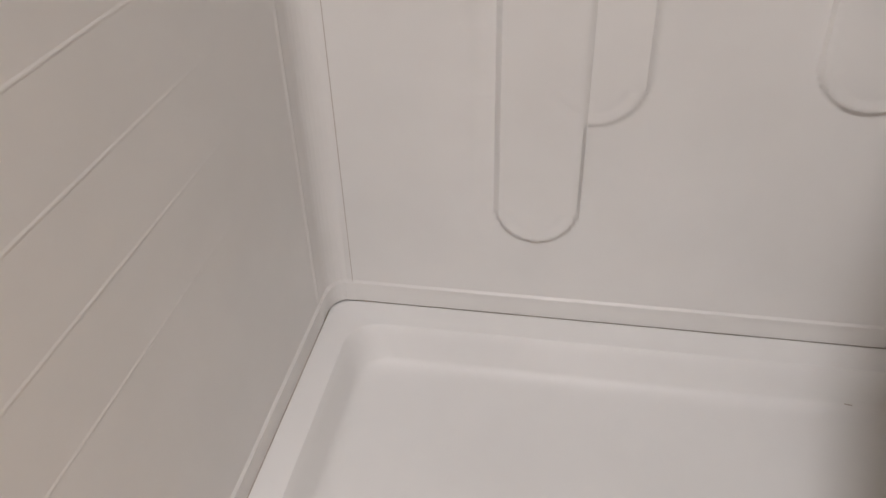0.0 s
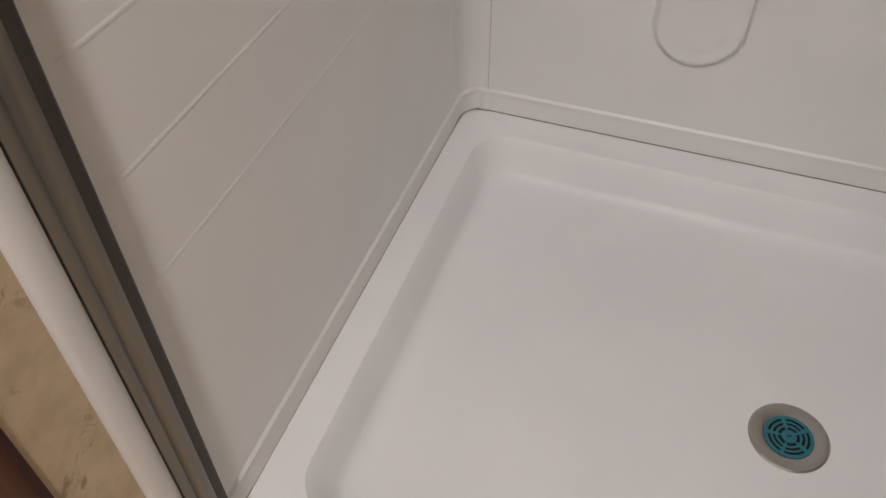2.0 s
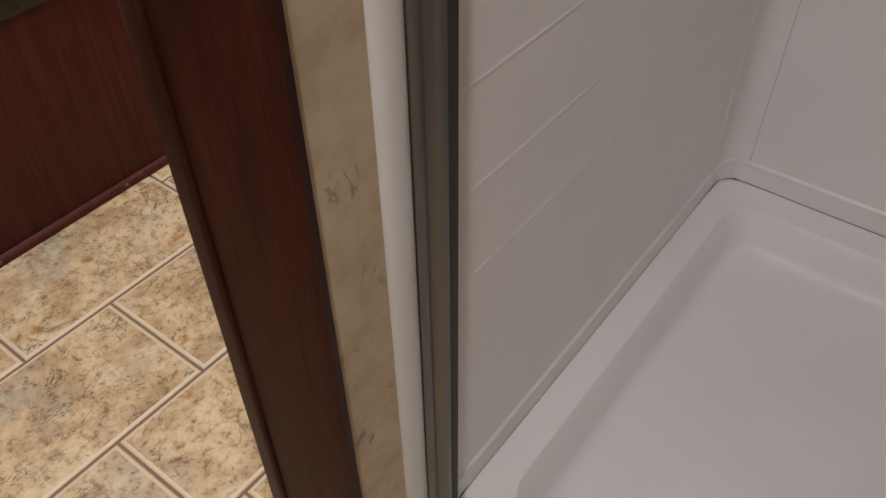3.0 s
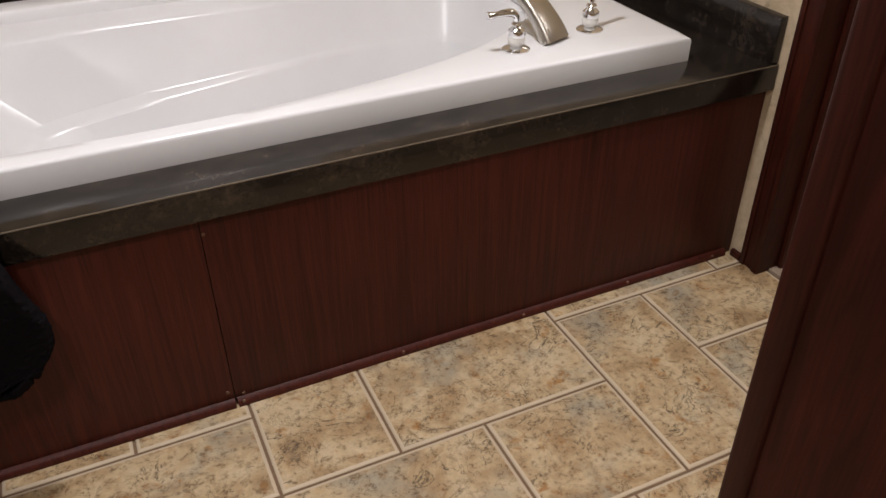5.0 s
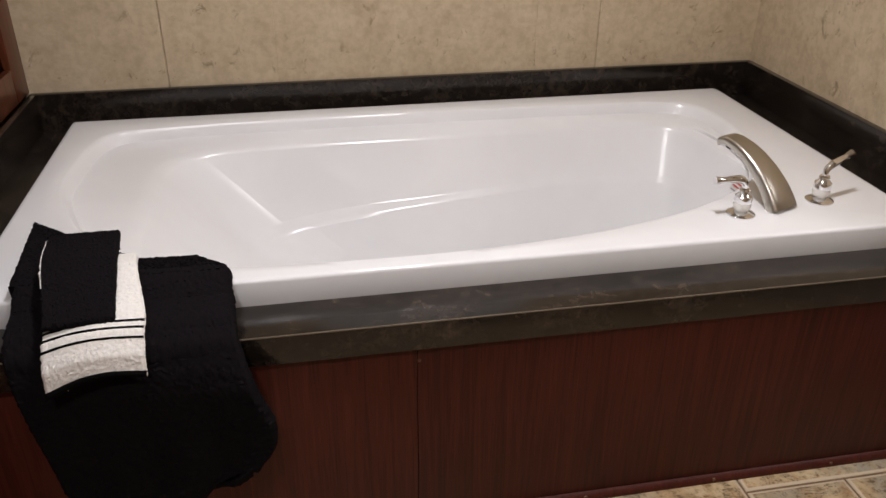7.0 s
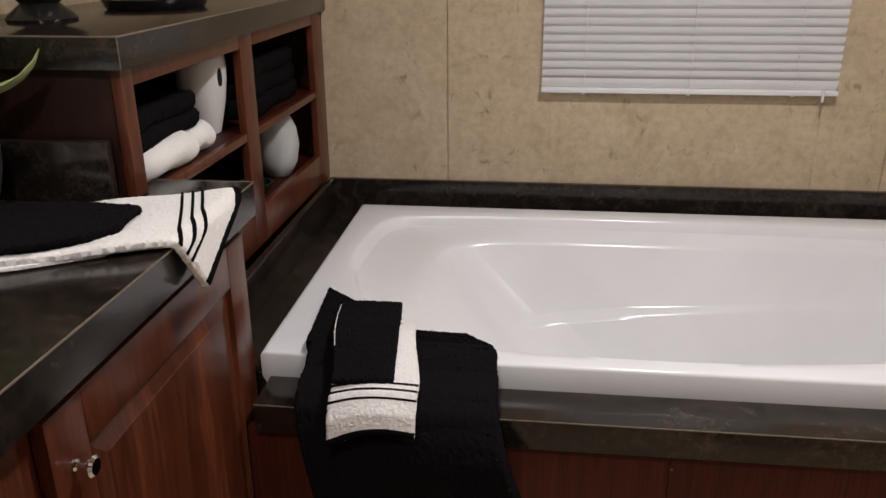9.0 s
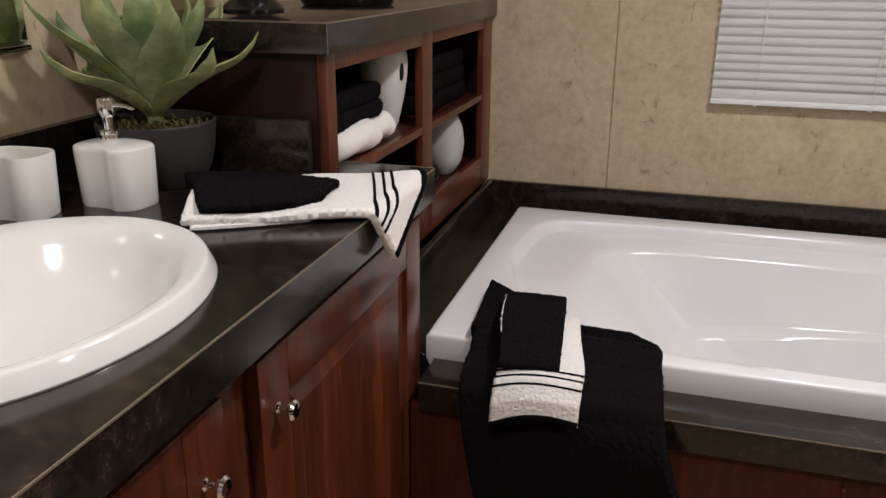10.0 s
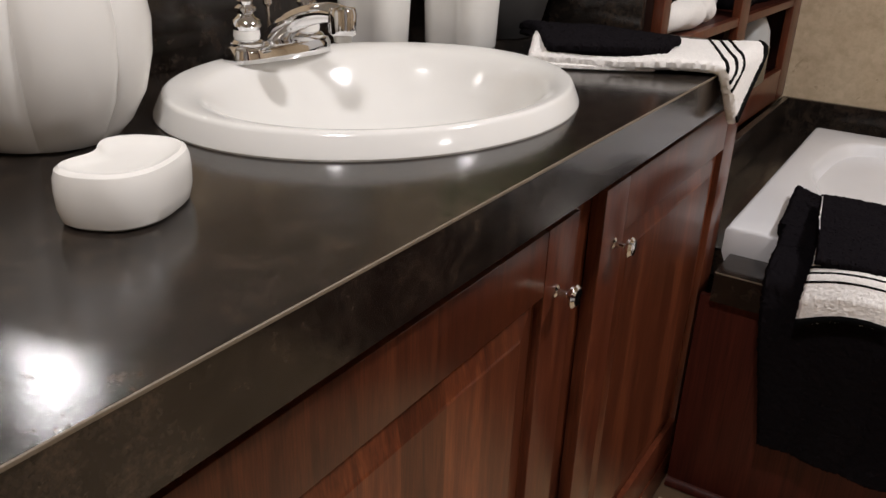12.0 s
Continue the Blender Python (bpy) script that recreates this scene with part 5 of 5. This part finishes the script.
wash = draped("washcloth", "black terry washcloth folded over the hand towel", "towels on the tub")
over3 = [(0, -0.925, 0.606), (0, -1.03, 0.613), (0, -1.085, 0.602), (0, -1.148, 0.585), (0, -1.176, 0.574)]


def wash_fn(u, v):
    p = along(over3, v)
    x = 0.722 + 0.122 * u + v * (0.038 - 0.012 * u)
    q = crumple((x, p.y, p.z), 0.004, 10, 9.0)
    return (q.x, q.y + 0.010 * u * v, q.z)


part("cloth", sheet(wash_fn, 52, 96, 0.016, 0.0012), BLACK_TERRY, wash)
part("seam_thread", strip(lambda u, v: wash_fn(0.012 + 0.01 * u, 0.10 + 0.6 * v), 0.02, 0.98, 0.0080, 2, 24, 0.0014), WHITE_TERRY, wash, "pale edge stitching")

# ---- towels on the counter ----
ct = draped("hand_towel", "white terry hand towel with black stripes hanging over the counter edge", "towels on the counter")
BACK = [(0.290, -1.275, 0.893), (0.613, -1.118, 0.893)]
FRONT = [(0.372, -1.487, 0.893), (0.692, -1.322, 0.893)]


def ctr_fn(u, v):
    """u runs along the counter to the hem at its end, v from the back edge to the hanging front edge."""
    a = Vector(BACK[0]).lerp(Vector(BACK[1]), u)
    b = Vector(FRONT[0]).lerp(Vector(FRONT[1]), u)
    p = a.lerp(b, v)
    p.z += 0.022 * max(0.0, 1 - u / 0.10) * math.sin(math.pi * min(1.0, max(0.0, v - 0.25) / 0.75)) + 0.001 * math.sin(u * 14)
    # roll over the counter's edge and hang
    d, r = p.x - 0.598, 0.014
    if d > 0:
        q = min(d / r, math.pi / 2)
        over = max(0.0, d - r * math.pi / 2)
        p.x = 0.598 + r * math.sin(q) + 0.16 * over
        p.z -= r * (1 - math.cos(q)) + 0.98 * over
        p.y += 0.05 * over
    return tuple(crumple(tuple(p), 0.0022, 11, 3.0))


part("cloth", sheet(ctr_fn, 130, 80, 0.016, 0.0009), WHITE_TERRY, ct)
part("under_fold", sheet(lambda u, v: (lambda p: (p[0] + 0.003, p[1] - 0.003, ZC + 0.0052))(ctr_fn(0.03 + 0.46 * u, 0.4 + (0.6 - 0.06 * u * u) * v)), 60, 40, 0.009, 0.0005), WHITE_TERRY, ct)


def ctr_t(u, v):
    return ctr_fn(v, u)


for v0 in (0.745, 0.790, 0.830):
    part("stripe", strip(ctr_t, v0, v0 + 0.013, -0.0080, 60, 3), BLACK_TRIM, ct, "narrow black woven stripe")
part("hem", strip(ctr_t, 0.962, 0.992, -0.0084, 60, 3, 0.006), BLACK_TRIM, ct, "black hem")

cw = draped("washcloth", "black terry washcloth folded on the white towel", "towels on the counter")
CWB = [(0.262, -1.305, 0.908), (0.360, -1.272, 0.910), (0.450, -1.262, 0.910), (0.522, -1.275, 0.908)]
CWF = [(0.392, -1.470, 0.908), (0.450, -1.445, 0.910), (0.505, -1.402, 0.910), (0.532, -1.360, 0.908)]


def cw_fn(u, v):
    k = u * 3
    i = min(2, int(k))
    p = Vector(CWB[i]).lerp(Vector(CWB[i + 1]), k - i).lerp(Vector(CWF[i]).lerp(Vector(CWF[i + 1]), k - i), v)
    p.z += 0.012 * math.sin(math.pi * v) * (1 - 0.7 * u)
    return tuple(crumple(tuple(p), 0.004, 12, 7.0))


part("upper_fold", sheet(cw_fn, 84, 64, 0.014, 0.0012), BLACK_TERRY, cw)
part("lower_fold", sheet(lambda u, v: tuple(Vector(cw_fn(u * 0.96, 0.03 + v * 0.93)) - Vector((0, 0, 0.010))), 60, 50, 0.011, 0.0010), BLACK_TERRY, cw)

# ---- floor tiles, last ----
def lay_tiles():
    gap = 0.006
    rows = []
    ya, yb, yc, yd, ye, yf = -1.10, -1.163, -1.369, -1.627, -1.850, -2.075
    rows += [(1.369, 1.596, yc, ya), (1.596, 2.047, yc, ya)]
    rows += [(0.70, 0.92, yb, ya), (0.92, 1.150, yb, ya), (1.150, 1.369, yb, ya), (2.047, 2.507, yb, ya), (2.507, 2.612, yb, ya)]
    rows += [(0.58, 0.92, yc, yb), (0.92, 1.369, yc, yb), (2.047, 2.280, yd, yb), (2.280, 2.612, yc, yb)]
    rows += [(0.58, 0.92, yd, yc), (0.92, 1.14, yd, yc), (1.14, 1.369, yd, yc), (1.369, 1.767, yd, yc), (1.767, 2.047, yd, yc), (2.280, 2.515, yd, yc), (2.515, 2.612, yd, yc)]
    rows += [(0.58, 1.14, ye, yd), (1.14, 1.593, ye, yd), (1.593, 1.930, ye, yd), (1.930, 2.280, ye, yd), (2.280, 2.612, ye, yd)]
    y = ye
    k = 0
    while y > -3.95:
        x, h = 0.58 - 0.11 * (k % 3), 0.225 if k % 2 else 0.255
        j = k
        while x < 2.612:
            w = (0.45, 0.225, 0.40, 0.28)[j % 4]
            x1 = min(x + w, 2.612)
            if not (y < -2.05 and x1 > 1.66):
                rows.append((max(x, 0.58), x1, max(y - h, -3.99), y))
            elif x < 1.60:
                rows.append((max(x, 0.58), 1.655, max(y - h, -3.99), y))
            x, j = x1, j + 1
        y, k = y - h, k + 1
    for x0, x1, y0, y1 in rows:
        if x1 - x0 < 0.03:
            continue
        bm = bmesh.new()
        hx, hy = (x1 - x0 - gap) / 2, (y1 - y0 - gap) / 2
        lp = lambda i, z: [(-hx + i, -hy + i, z), (hx - i, -hy + i, z), (hx - i, hy - i, z), (-hx + i, hy - i, z)]
        add_loops(bm, [lp(0, -0.0038), lp(0, -0.0022), lp(0.0025, -0.0006), lp(0.0065, 0.0)])
        for fc in bm.faces:
            if min(q.co.z for q in fc.verts) < -0.0001:
                fc.material_index = 1
        tl = part("tile", bm, TILE, floor, smooth=False, loc=((x0 + x1) / 2, (y0 + y1) / 2, 0))
        tl.data.materials.append(TILE_EDGE)


lay_tiles()
